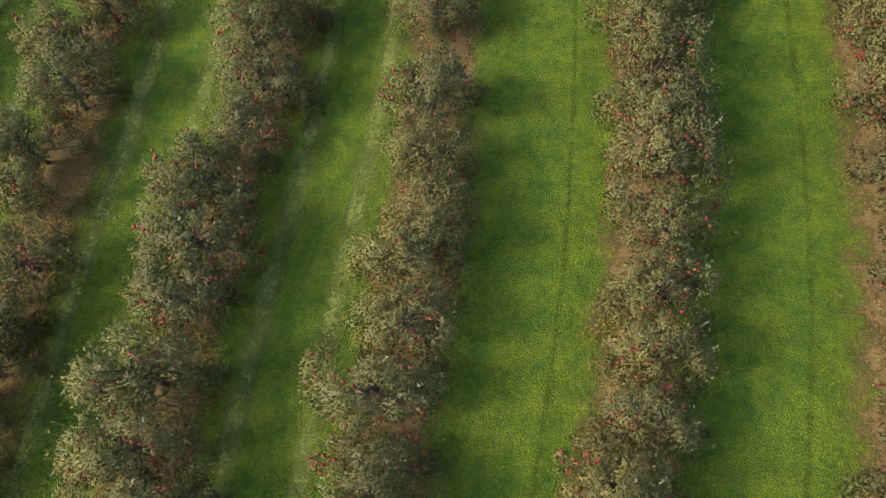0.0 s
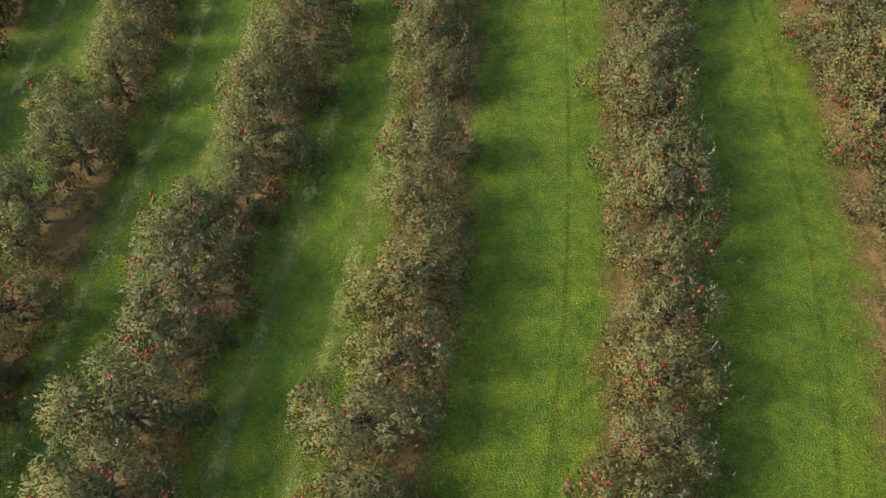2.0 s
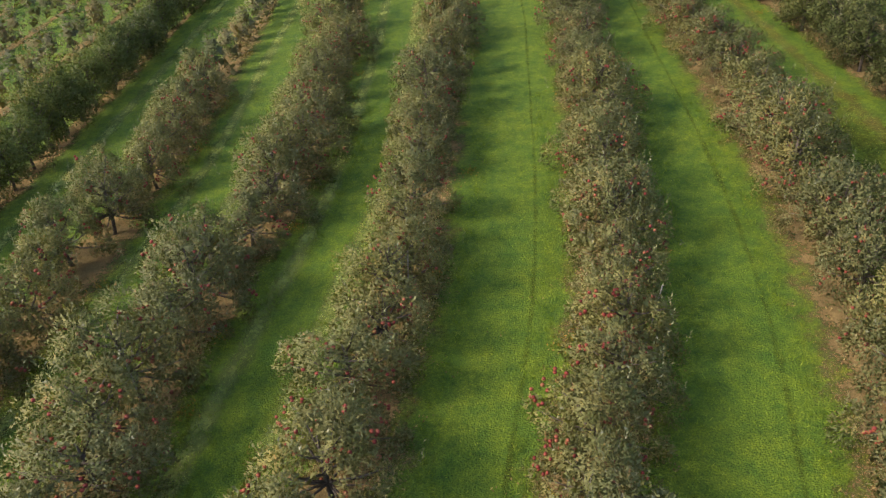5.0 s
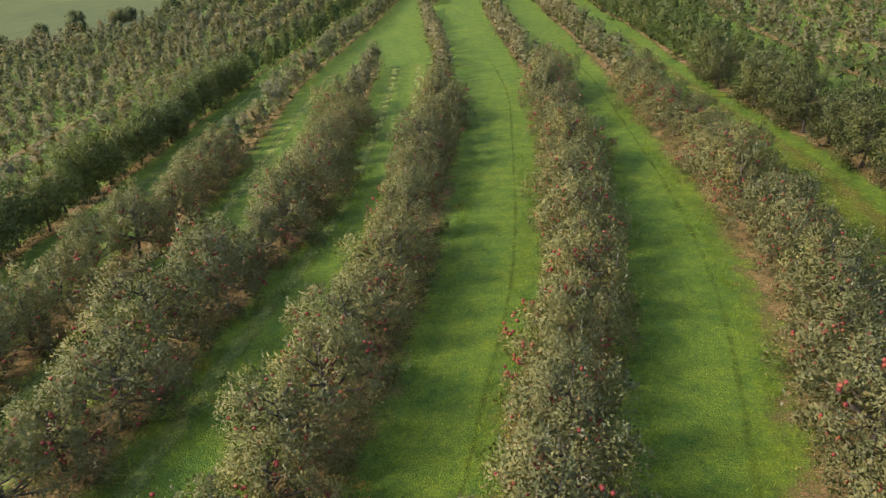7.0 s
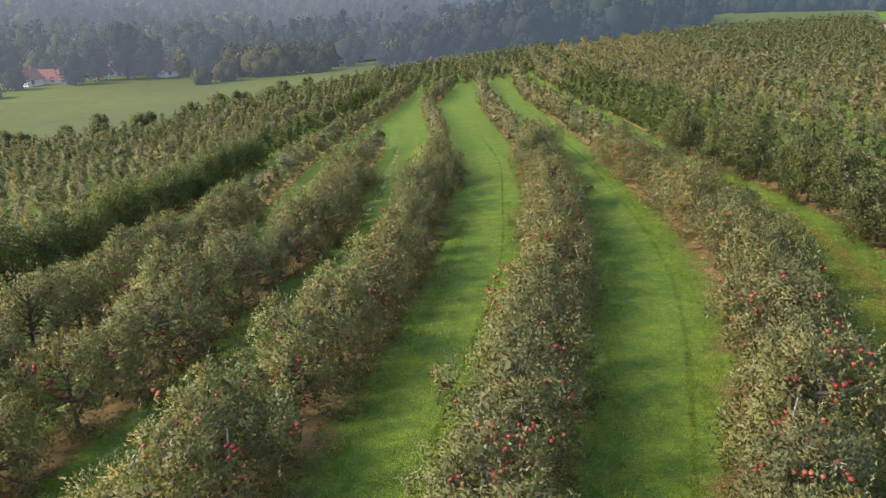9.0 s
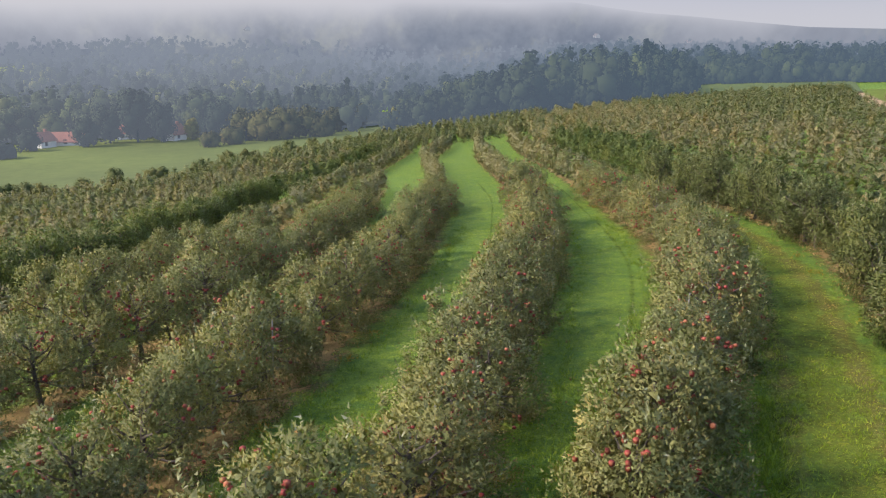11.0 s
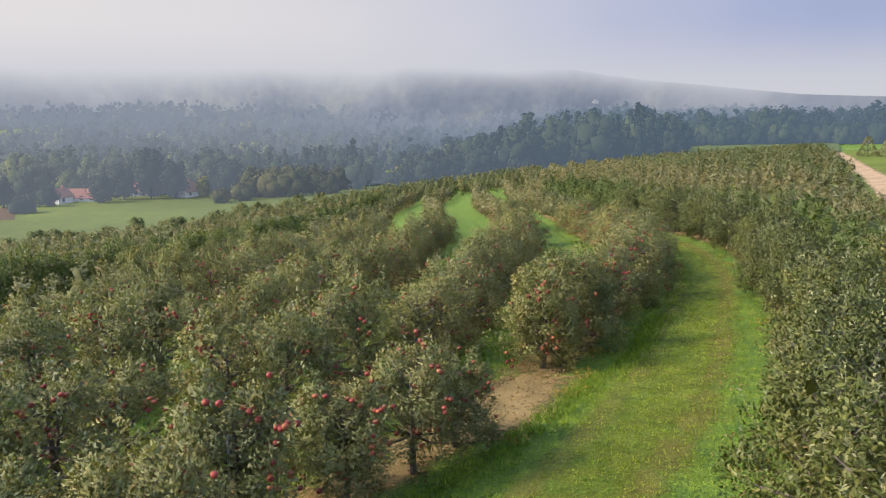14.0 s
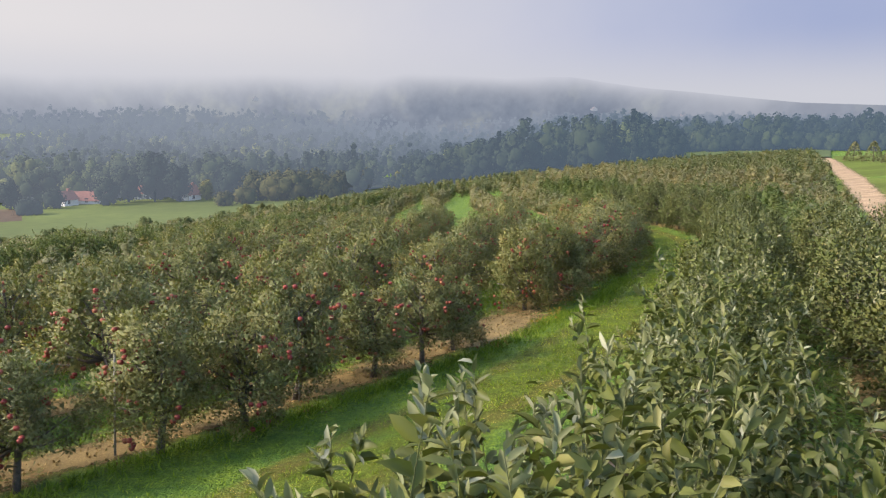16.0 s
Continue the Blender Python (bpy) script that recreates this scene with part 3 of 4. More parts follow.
def fruit_tree(rng, label, group, height, leaf_mat, count, single=0, joined=0, fine=None, leaf=(0.115, 0.06), lobes=9, half_w=1.44, half_l=0.80, clear=0.22, shoots=14):
    root = tagged(new("apple_tree"), label, "apple tree", group)
    me, young, c, r = crown_mesh("crown", rng, height, half_w, half_l, count, leaf[0], leaf[1], leaf_mat, fine, lobes, clear, shoots)
    crown = new("crown", me)
    crown.parent = root
    s = tagged(new("young_growth", young), "pale silvery young upright shoots", kind="stuff")
    s.parent = root
    part("trunk", trunk_bm(rng, height, c), BARK, root)
    if single:
        for p in fruit_spots(rng, c, r, single):
            a = new("apple", APPLE_MESH)
            a.parent, a.location = crown, p
    if joined:
        f = tagged(new("fruit", fruit_mesh("fruit", fruit_spots(rng, c, r, joined))), "ripe red apples", kind="stuff")
        f.parent = crown
    return root


GROUP, GROUP2 = "apple trees in the orchard rows", "dark green trees of the border rows"
TAGS = ("grey-green leafy dwarf apple tree with red apples", "bushy dwarf apple tree with dull olive leaves in a row",)
rng = np.random.default_rng(5)
DEEP = (("z", 0.0), ("f", 0.0))         # two rows of a taller, greener kind that bears no visible fruit
spots = []
for row in ROWS_OFF:
    y = -43.0 + rng.uniform(0, 1)
    while y < 130:
        x = float(row_x(row, y))
        slope = float(row_x(row, y + 0.5) - row_x(row, y - 0.5))
        if in_orchard(row, x, y) and not (row == ("e", 0.0) and -24.3 < y < -16.4):
            spots.append((row, x * U + rng.normal(0, 0.12), y * U, math.atan(slope)))
        y += rng.uniform(1.02, 1.48) / math.hypot(1, slope)
spots += [(("e", 0.0), x * U, y * U, 0.75) for x, y in SINGLE]
# one tall tree at the near end of the border row
TALL = (("f", 0.0), 1.78, -31.95, -0.4)
spots = [s for s in spots if math.hypot(s[1] - TALL[1], s[2] - TALL[2]) > 1.15 and not (s[2] < -32.9 and abs(s[1] - 1.6) < 1.7)] + [TALL]
# the farther block, whose rows run across the slope
for k in range(14):
    for x in np.arange(-34, 22, 1.25):
        y = 85 + 3.6 * k + 0.12 * x
        if -47 + 0.62 * (y - 70) < x < 17 + 0.05 * (y - 85) and y < 130:
            spots.append((("x", float(k)), x * U + rng.normal(0, 0.2), y * U + rng.normal(0, 0.15), 1.45))


def reach(s):
    """Distance in plan from the middle of the near orchard."""
    x, y = s[1] / U, s[2] / U
    t = min(1, max(0, (y + 31) / 48))
    return math.hypot((x - (0.5 + 2.0 * t)) * 0.85, y - (-31 + 48 * t)) * (0.42 if s[0] == ("z", 0.0) else 0.75 if s[0] == ("f", 0.0) else 1)


spots.sort(key=reach)
near, rest = spots[:295], spots[295:]
kinds = [fruit_tree(rng, TAGS[0], GROUP, rng.uniform(1.85, 2.1), APPLE_LEAF, 6400, joined=46, leaf=(0.067, 0.038), lobes=int(rng.integers(16, 22)), half_l=0.98, shoots=26) for _ in range(8)]
light = [fruit_tree(rng, TAGS[1], GROUP, rng.uniform(1.85, 2.1), APPLE_LEAF, 3700, joined=18, leaf=(0.090, 0.058), lobes=int(rng.integers(15, 20)), half_l=1.0, shoots=16) for _ in range(6)]
laden = [fruit_tree(rng, TAGS[0], GROUP, rng.uniform(1.9, 2.1), APPLE_LEAF, 11500, single=64, leaf=(0.060, 0.033), lobes=22, half_w=1.15, half_l=0.95, shoots=26, clear=0.42) for _ in range(4)]
bushy = [fruit_tree(rng, "broad bushy apple tree laden with red apples, leafy to the ground", GROUP, rng.uniform(1.9, 2.1), APPLE_LEAF, 15000, single=72, leaf=(0.060, 0.033), lobes=27, half_w=1.12, shoots=26, clear=0.08) for _ in range(2)]
green = [fruit_tree(rng, "taller dark green apple tree in a dense hedge row", GROUP2, rng.uniform(2.3, 2.5), GREEN_LEAF, 4200, leaf=(0.098, 0.064), lobes=24, half_w=1.05, half_l=0.95, clear=0.3) for _ in range(4)]
border = [fruit_tree(rng, "olive green apple tree with upright pale shoots in the border row", GROUP2, rng.uniform(2.05, 2.3), OLIVE_LEAF, 6500, leaf=(0.068, 0.040), lobes=18, half_w=1.2, half_l=0.85, shoots=34) for _ in range(3)]
close = [fruit_tree(rng, "fresh green apple tree with upright silvery shoots", GROUP2, rng.uniform(2.0, 2.15), CLOSE_LEAF, 3000, fine=True, leaf=(0.070, 0.034), lobes=16, half_w=1.2, half_l=1.0, shoots=100) for _ in range(2)]
mid = [fruit_tree(rng, "fresh green apple tree in a dense hedge row", GROUP2, rng.uniform(2.1, 2.3), CLOSE_LEAF, 9800, leaf=(0.058, 0.031), lobes=20, half_w=1.15, half_l=1.0, shoots=50) for _ in range(3)]
tall = [fruit_tree(np.random.default_rng(64), "fresh green apple tree with upright silvery shoots", GROUP2, 2.2, CLOSE_LEAF, 3000, fine=True, leaf=(0.074, 0.036), lobes=16, half_w=1.1, half_l=0.9, shoots=180)]
used = set()
rng = np.random.default_rng(17)
for s in near:
    row, x, y, a = s
    pool = light if reach(s) > 12 else kinds
    if row in DEEP:
        pool = (close if y < -24 else mid if y < -14 else border) if row[0] == "f" else green
    elif row == ("f", 2.2):
        pool = mid if y < -24 else border
    elif row == ("e", 0.0) and y < -8:
        pool = bushy if -13.9 * U < y < -10.5 * U else laden
    if s is TALL:
        pool = tall
    src = pool[int(rng.integers(len(pool)))]
    sc = rng.uniform(0.93, 1.17)
    if row == ("z", 0.0):
        sc = rng.uniform(0.98, 1.1)
    elif row == ("e", 0.0) and -13.9 * U < y < -12.3 * U:
        sc = 1.02
    elif row == ("e", 0.0) and abs(y / U + 16.72) < 0.1:
        sc = 0.72
    elif row == ("e", 0.0) and y < -16.4 * U:
        sc = rng.uniform(0.88, 1.0)
    if row == ("b", 0.0) and 1 < y < 8:
        sc = rng.uniform(1.08, 1.24)
    if s is not TALL:
        x += rng.normal(0, 0.28 if row[0] in "abf" and y > -22 else 0.16)
    m = pose(x, y, float(ground(x, y)) - 0.02, rng.normal(0, 3), rng.normal(0, 3), math.degrees(-a) + rng.choice((0, 180)) + rng.normal(0, 12))
    if id(src) not in used:
        used.add(id(src))
        t = src
        t.matrix_basis = m
    else:
        t = copy_thing(src, m)
    t.scale = (sc * rng.uniform(0.92, 1.1), sc * rng.uniform(0.92, 1.1), sc * rng.uniform(0.90, 1.16))
    if row in (("f", 0.0), ("f", 2.2)) and y < 0:       # the border rows: tallest at the near end
        top = 3.0 if s is TALL else rng.uniform(2.75, 2.95) if y < -28.4 else rng.uniform(2.1, 2.6)
        high = max(v.co.z for o in t.children_recursive if o.name.startswith(("crown", "young")) for v in o.data.vertices)
        t.scale = (rng.uniform(0.85, 1.12), rng.uniform(0.9, 1.15), top / high)
        if s is TALL:
            t.matrix_basis = pose(x, y, float(ground(x, y)) - 0.02, 0, 0, 20)
            t.scale = (1.05, 1.05, top / high)
for src in kinds + light + laden + bushy + green + mid + border + close + tall:
    if id(src) not in used:
        for o in [*src.children_recursive, src]:
            bpy.data.objects.remove(o)


def far_rows(name, some, mat, label, height, seed, dense=1.0):
    """The farther trees of the orchard: crowns of leaves on rounded limbs along the rows, each tree of its own height and tone."""
    g = np.random.default_rng(seed)
    V, F, N, T, n0 = [], [], [], [], 0
    for row, x, y, a in some:
        d = math.hypot(x - 1, y + 28)
        n = int(min(540, max(195, 22000 / d)) * dense)
        size = min(0.27, max(0.125, 0.0026 * d)) / dense ** 0.3
        h = height * g.uniform(0.76, 1.16)
        lob = 10
        t = np.linspace(0.0, 1.0, lob)
        side = np.array((math.cos(a), -math.sin(a)))       # across the row
        along = np.array((math.sin(a), math.cos(a)))
        q = g.normal(0, 0.24, lob) * (1.15 - 0.8 * t), g.uniform(-0.62, 0.62, lob) * (1 - 0.75 * t)
        c = np.concatenate([q[0][:, None] * side + q[1][:, None] * along, (0.38 + t * (h - 0.66))[:, None]], 1)
        lr = g.uniform(0.32, 0.46, lob) * (1.1 - 0.45 * t)
        w = g.integers(0, lob, n)
        dd = unit(g.normal(0, 1, (n, 3)))
        p = c[w] + dd * (lr[w] * g.uniform(0.6, 1.05, n))[:, None]
        p[:, 2] = np.maximum(0.12, p[:, 2])
        base = np.array((x, y, float(ground(x, y))))
        v, f = leaves(g, p + base, dd + np.array((0, 0, 0.3)), size * 0.8, size * 0.6, None)
        f, nrm = face_out(v, f, unit(dd * 0.5 + unit(p - np.array((0, 0, h * 0.42))) * 0.6 + np.array((0, 0, 0.27)) + g.normal(0, 0.08, dd.shape)), 3)
        V.append(v)
        F.append(f + n0)
        N.append(nrm)
        n0 += len(v)
        # broad leafage deeper inside
        p = np.repeat(c, 3, 0) * np.array((0.75, 0.75, 1.0)) + g.normal(0, 0.10, (3 * lob, 3))
        v, f = leaves(g, p + base - np.array((0, 0, 0.15)), g.normal(0, 1, (3 * lob, 3)), 0.34, 0.36, None)
        f, nrm = face_out(v, f, unit(unit(p - np.array((0, 0, h * 0.45))) + np.array((0, 0, 0.3))), 3)
        V.append(v)
        F.append(f + n0)
        N.append(nrm)
        n0 += len(v)
        T.append(np.full(3 * n + 9 * lob, g.normal(0, 0.2)))
    me = mesh_from(name, np.concatenate(V), np.concatenate(F), mat, True, np.concatenate(N))
    me.attributes.new("kind_of_tree", "FLOAT", "POINT").data.foreach_set("value", np.clip(np.concatenate(T), -0.5, 0.5).astype(np.float32))
    return tagged(new(name, me), label, "orchard", kind="stuff")


def deep(s):
    """The rows of the taller green kind."""
    return s[0] == ("z", 0.0) and s[2] < 96 or s[0] in (("f", 0.0), ("f", 2.2)) and s[2] < 70


def olive(s):
    """Rows of a greener kind on the upper slope and in the farther block."""
    return s[0][0] == "f" and s[0][1] > 19 or s[0][0] == "x" or s[0] in (("z", -3.9 * 5), ("z", -3.9 * 6))


far_rows("orchard_rows", [s for s in rest if not deep(s) and not olive(s)], FAR_APPLE, "long rows of grey-green apple trees across the hillside", 2.2, 11)
far_rows("olive_orchard_rows", [s for s in rest if not deep(s) and olive(s)], FAR_OLIVE, "long rows of olive green apple trees across the hillside", 2.2, 13)
far_rows("green_orchard_rows", [s for s in rest if deep(s)], GREEN_LEAF, "darker green rows of taller apple trees", 2.45, 12, 2.2)


# ---------------------------------------------------------------- stakes, weeds, grass
STAKE = plain_material("weathered_stake", (0.22, 0.205, 0.175), 0.85, 0.25, 20.0)


def stake(x, y, height, lean_x, lean_y):
    bm = bmesh.new()
    tube(bm, [(0, 0, -0.3), (0, 0, height * 0.5), (0, 0, height - 0.02), (0, 0, height)], [0.017, 0.016, 0.015, 0.011], 7)
    ob = part("stake", bm, STAKE)
    ob.matrix_basis = pose(x * U, y * U, float(ground(x * U, y * U)), lean_x, lean_y, 0)
    return tagged(ob, "thin grey wooden stake standing among apple trees", "stake", "stakes along the orchard rows")


for k, y, dx, h in (("d", 9.8, 0.4, 1.75), ("d", -0.9, -0.3, 1.6), ("d", 3.2, 0.6, 1.7), ("e", 5.6, 0.3, 1.8), ("e", -6.3, -0.2, 1.75), ("e", -19.6, 0.3, 1.5), ("e", -21.6, 0.35, 1.4),
                    ("e", -23.4, 0.35, 1.4), ("d", -11.0, 0.3, 1.6), ("c", 5.0, 0.3, 1.7), ("c", -6.0, 0.3, 1.7), ("b", 2.0, 0.2, 1.7), ("e", 13.0, 0.2, 1.8)):
    stake(float(row_x((k, 0.0), y)) + dx, y, h, rng.normal(0, 3), rng.normal(0, 3))


def scatter(name, places, mat, label, category, size, per, spread, height, seed, slim=0.5, rise=0.4):
    """Small plants: tufts of leaves on the ground."""
    g = np.random.default_rng(seed)
    p = np.repeat(np.asarray(places), per, 0) * U
    p = p + g.normal(0, spread, p.shape)
    z = ground(p[:, 0], p[:, 1]) + g.uniform(0, height, len(p))
    out = np.stack([g.normal(0, 1, len(p)), g.normal(0, 1, len(p)), g.uniform(rise, 1.6 + rise, len(p))], 1)
    v, f = leaves(g, np.stack([p[:, 0], p[:, 1], z], 1), unit(out), size, size * slim, False, 0.0)
    return tagged(new(name, mesh_from(name, v, f, mat)), label, category, kind="stuff")


g = np.random.default_rng(21)
tufts = []
while len(tufts) < 19000:
    y = g.uniform(-31, 16) if g.random() < 0.5 else g.uniform(-31, -6)
    k = int(g.integers(1, 6)) if y > -6 else int(g.integers(3, 6))
    x0, x1 = float(row_x((LINES[k], 0.0), y)) + 0.7, float(row_x((LINES[k + 1], 0.0), y)) - 0.8
    x = g.uniform(x0, x1)
    if abs(x) < 12:
        tufts.append((x, y))
scatter("grass_tufts", tufts, CLOVER, "tufts of grass and clover in the alleys", "grass", 0.075, 3, 0.06, 0.0, 22, 0.22, 0.7)
fringe = []
for y in np.arange(-24, -8, 0.02):       # longer grass beside the soil of the last fruit row
    fringe.append((float(row_x(("e", 0.0), y)) + (1.25 if y > -13.4 else 0.95) + abs(g.normal(0, 0.28)), y))
for k in LINES[2:6]:
    for y in np.arange(-14, 16, 0.06):
        fringe.append((float(row_x((k, 0.0), y)) + g.choice((-1.45, 1.5)) + g.normal(0, 0.16), y))
scatter("long_grass", fringe, CLOVER, "longer bright grass beside the soil strips", "grass", 0.15, 6, 0.07, 0.0, 26, 0.12, 1.2)
weeds = []
for k in LINES[1:]:
    for y in np.arange(-28, 24, 0.25):
        if g.random() < 0.10:
            weeds.append((float(row_x((k, 0.0), y)) + g.choice((-0.9, 0.85, 1.0)) + g.normal(0, 0.12), y))
scatter("yellow_weeds", weeds, WEED_LEAF, "yellowing weeds at the edge of the soil strips", "weeds", 0.09, 34, 0.13, 0.12, 23)
litter = []
for k in LINES[3:]:
    for y in np.arange(-30, 12, 0.05):
        litter.append((float(row_x((k, 0.0), y)) + g.normal(0, 0.55), y))
scatter("fallen_leaves", litter, LITTER, "dry fallen leaves and twigs on the bare soil", "leaf litter", 0.07, 5, 0.12, 0.03, 24, 0.5, 0.0)


# ---------------------------------------------------------------- the valley, its woods and houses, the hills and the mist
EYE_AT = (1.6, -34.0)


def polar(r, az):
    """A place of the valley, by its distance from the orchard's near end and its bearing, in degrees."""
    return EYE_AT[0] + r * math.sin(radians(az)), EYE_AT[1] + r * math.cos(radians(az))


def field(name, r0, r1, a0, a1, mat, label, lift=0.12, ragged=2.0, seed=1):
    """A field that lies on the ground, with uneven borders."""
    g = np.random.default_rng(seed)
    na, nr = 90, 24
    A, R = np.linspace(a0, a1, na), np.linspace(0, 1, nr)
    lo = r0 + np.convolve(g.normal(0, ragged * 1.8, na), np.ones(11) / 11, mode="same")
    hi = r1 + np.convolve(g.normal(0, ragged * 1.8, na), np.ones(11) / 11, mode="same")
    r = lo[:, None] + (hi - lo)[:, None] * R[None]
    x, y = EYE_AT[0] + r * np.sin(np.radians(A))[:, None], EYE_AT[1] + r * np.cos(np.radians(A))[:, None]
    v = np.stack([x, y, ground(x, y) + lift], -1).reshape(-1, 3)
    i, j = np.meshgrid(np.arange(na - 1), np.arange(nr - 1), indexing="ij")
    k = (i * nr + j).ravel()
    f = np.stack([k, k + 1, k + nr + 1, k + nr], 1)
    return tagged(new(name, mesh_from(name, v, f, mat, True)), label, "field", kind="structure")


MEADOW = soil_material("valley_meadow", (0.072, 0.098, 0.022), (0.090, 0.118, 0.027), (0.112, 0.138, 0.034), 0.06)
PLOUGH = soil_material("ploughed_field", (0.08, 0.065, 0.05), (0.10, 0.08, 0.06), (0.12, 0.10, 0.075), 0.1)
field("valley_field", 128, 287, -38, -14.5, MEADOW, "pale green valley meadow below the orchard", seed=2)
field("slope_meadow", 172, 276, -14.5, 16.5, MEADOW, "grey-green slope below the orchard", 0.15, 1.0, seed=8)
field("ploughed_field", 222, 262, -42, -28.8, PLOUGH, "brown ploughed field beside the valley meadow", 0.17, 1.0, seed=3)
field("ridge_meadow", 186, 285, 16.5, 26, MEADOW, "grey-green meadow beyond the orchard ridge", 0.3, 2.0, seed=5)
field("stubble_field", 385, 425, -11, -5.5, soil_material("stubble", (0.26, 0.20, 0.10), (0.32, 0.25, 0.13), (0.38, 0.3, 0.16), 0.1), "strip of tan stubble between the woods", 0.4, 2.0, seed=6)


GLOW = 2.0 ** -STOPS


def srgb(r, g_, b):
    return tuple(((c / 255) ** 2.2) * GLOW for c in (r, g_, b))


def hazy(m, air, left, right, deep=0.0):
    """A far surface with haze painted in as glow, by side and by distance."""
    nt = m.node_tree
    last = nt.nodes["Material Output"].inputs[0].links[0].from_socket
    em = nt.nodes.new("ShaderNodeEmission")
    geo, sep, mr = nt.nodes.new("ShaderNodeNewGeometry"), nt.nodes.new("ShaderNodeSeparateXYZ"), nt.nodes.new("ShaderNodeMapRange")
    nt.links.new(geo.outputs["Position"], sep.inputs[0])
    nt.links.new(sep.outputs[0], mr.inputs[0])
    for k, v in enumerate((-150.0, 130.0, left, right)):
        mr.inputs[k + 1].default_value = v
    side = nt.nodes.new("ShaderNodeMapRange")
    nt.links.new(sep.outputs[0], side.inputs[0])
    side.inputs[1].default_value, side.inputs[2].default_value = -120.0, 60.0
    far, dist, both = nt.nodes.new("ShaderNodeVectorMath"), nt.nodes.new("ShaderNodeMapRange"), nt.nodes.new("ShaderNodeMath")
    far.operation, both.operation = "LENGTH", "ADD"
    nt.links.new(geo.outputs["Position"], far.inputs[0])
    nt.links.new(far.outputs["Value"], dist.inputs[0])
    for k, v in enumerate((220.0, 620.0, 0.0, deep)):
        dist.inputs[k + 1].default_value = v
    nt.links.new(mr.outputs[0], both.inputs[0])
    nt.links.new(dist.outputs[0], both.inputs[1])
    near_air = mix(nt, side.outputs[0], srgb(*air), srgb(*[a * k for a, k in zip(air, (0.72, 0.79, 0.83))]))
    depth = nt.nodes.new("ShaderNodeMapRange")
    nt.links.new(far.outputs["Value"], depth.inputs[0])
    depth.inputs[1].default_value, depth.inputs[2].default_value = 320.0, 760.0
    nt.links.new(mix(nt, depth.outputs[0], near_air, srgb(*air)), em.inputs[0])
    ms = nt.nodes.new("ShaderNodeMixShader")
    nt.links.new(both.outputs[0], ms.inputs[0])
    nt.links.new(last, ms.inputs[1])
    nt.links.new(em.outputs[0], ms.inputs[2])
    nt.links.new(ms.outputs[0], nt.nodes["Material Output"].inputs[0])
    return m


# emissive haze colour that is mixed into the valley materials
HAZE_GLOW = (137, 148, 161)


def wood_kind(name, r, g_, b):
    """The leaves of one kind of tree of the valley, with haze painted into their colour."""
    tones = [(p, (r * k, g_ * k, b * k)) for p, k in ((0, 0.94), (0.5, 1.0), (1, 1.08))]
    return hazy(leaf_material(name, tones, thin=0.04, rough=1.0, patch=0.07, vary=0.5, tones=((0.6, 0.65, 0.7), (1.4, 1.3, 1.1)), by_tree=((0.5, 0.55, 0.6), (1.6, 1.5, 1.2))), HAZE_GLOW, 0.34, 0.65, 0.55)


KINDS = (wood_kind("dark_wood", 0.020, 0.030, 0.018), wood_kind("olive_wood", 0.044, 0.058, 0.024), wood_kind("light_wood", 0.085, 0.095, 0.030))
# forest floor and far meadow, with haze glow mixed into the ground colour
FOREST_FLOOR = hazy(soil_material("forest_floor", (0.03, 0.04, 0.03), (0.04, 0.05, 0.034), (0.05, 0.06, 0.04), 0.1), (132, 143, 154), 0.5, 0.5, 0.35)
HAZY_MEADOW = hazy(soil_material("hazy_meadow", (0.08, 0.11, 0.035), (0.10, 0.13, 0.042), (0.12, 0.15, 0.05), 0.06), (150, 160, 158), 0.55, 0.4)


# the valley meadow gets painted haze too
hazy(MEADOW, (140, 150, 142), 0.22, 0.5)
ROADSIDE = soil_material("roadside_meadow", (0.060, 0.085, 0.014), (0.085, 0.115, 0.020), (0.110, 0.140, 0.030), 0.5)
field("roadside_meadow", 62, 215, 26.2, 62, ROADSIDE, "mown meadow beyond the farm road", 0.016, 1.0, seed=9)
field("far_meadow", 590, 690, -40, -26.8, HAZY_MEADOW, "light green meadow among the valley woods", 1.2, 14.0, seed=4)


def ball():
    """A rounded twenty-sided lump."""
    p = (1 + 5 ** 0.5) / 2
    v = np.array([(-1, p, 0), (1, p, 0), (-1, -p, 0), (1, -p, 0), (0, -1, p), (0, 1, p), (0, -1, -p), (0, 1, -p), (p, 0, -1), (p, 0, 1), (-p, 0, -1), (-p, 0, 1)]) / math.hypot(1, p)
    f = [(0, 11, 5), (0, 5, 1), (0, 1, 7), (0, 7, 10), (0, 10, 11), (1, 5, 9), (5, 11, 4), (11, 10, 2), (10, 7, 6), (7, 1, 8),
         (3, 9, 4), (3, 4, 2), (3, 2, 6), (3, 6, 8), (3, 8, 9), (4, 9, 5), (2, 4, 11), (6, 2, 10), (8, 6, 7), (9, 8, 1)]
    return v, np.array(f)


LUMP, LUMP_F = ball()


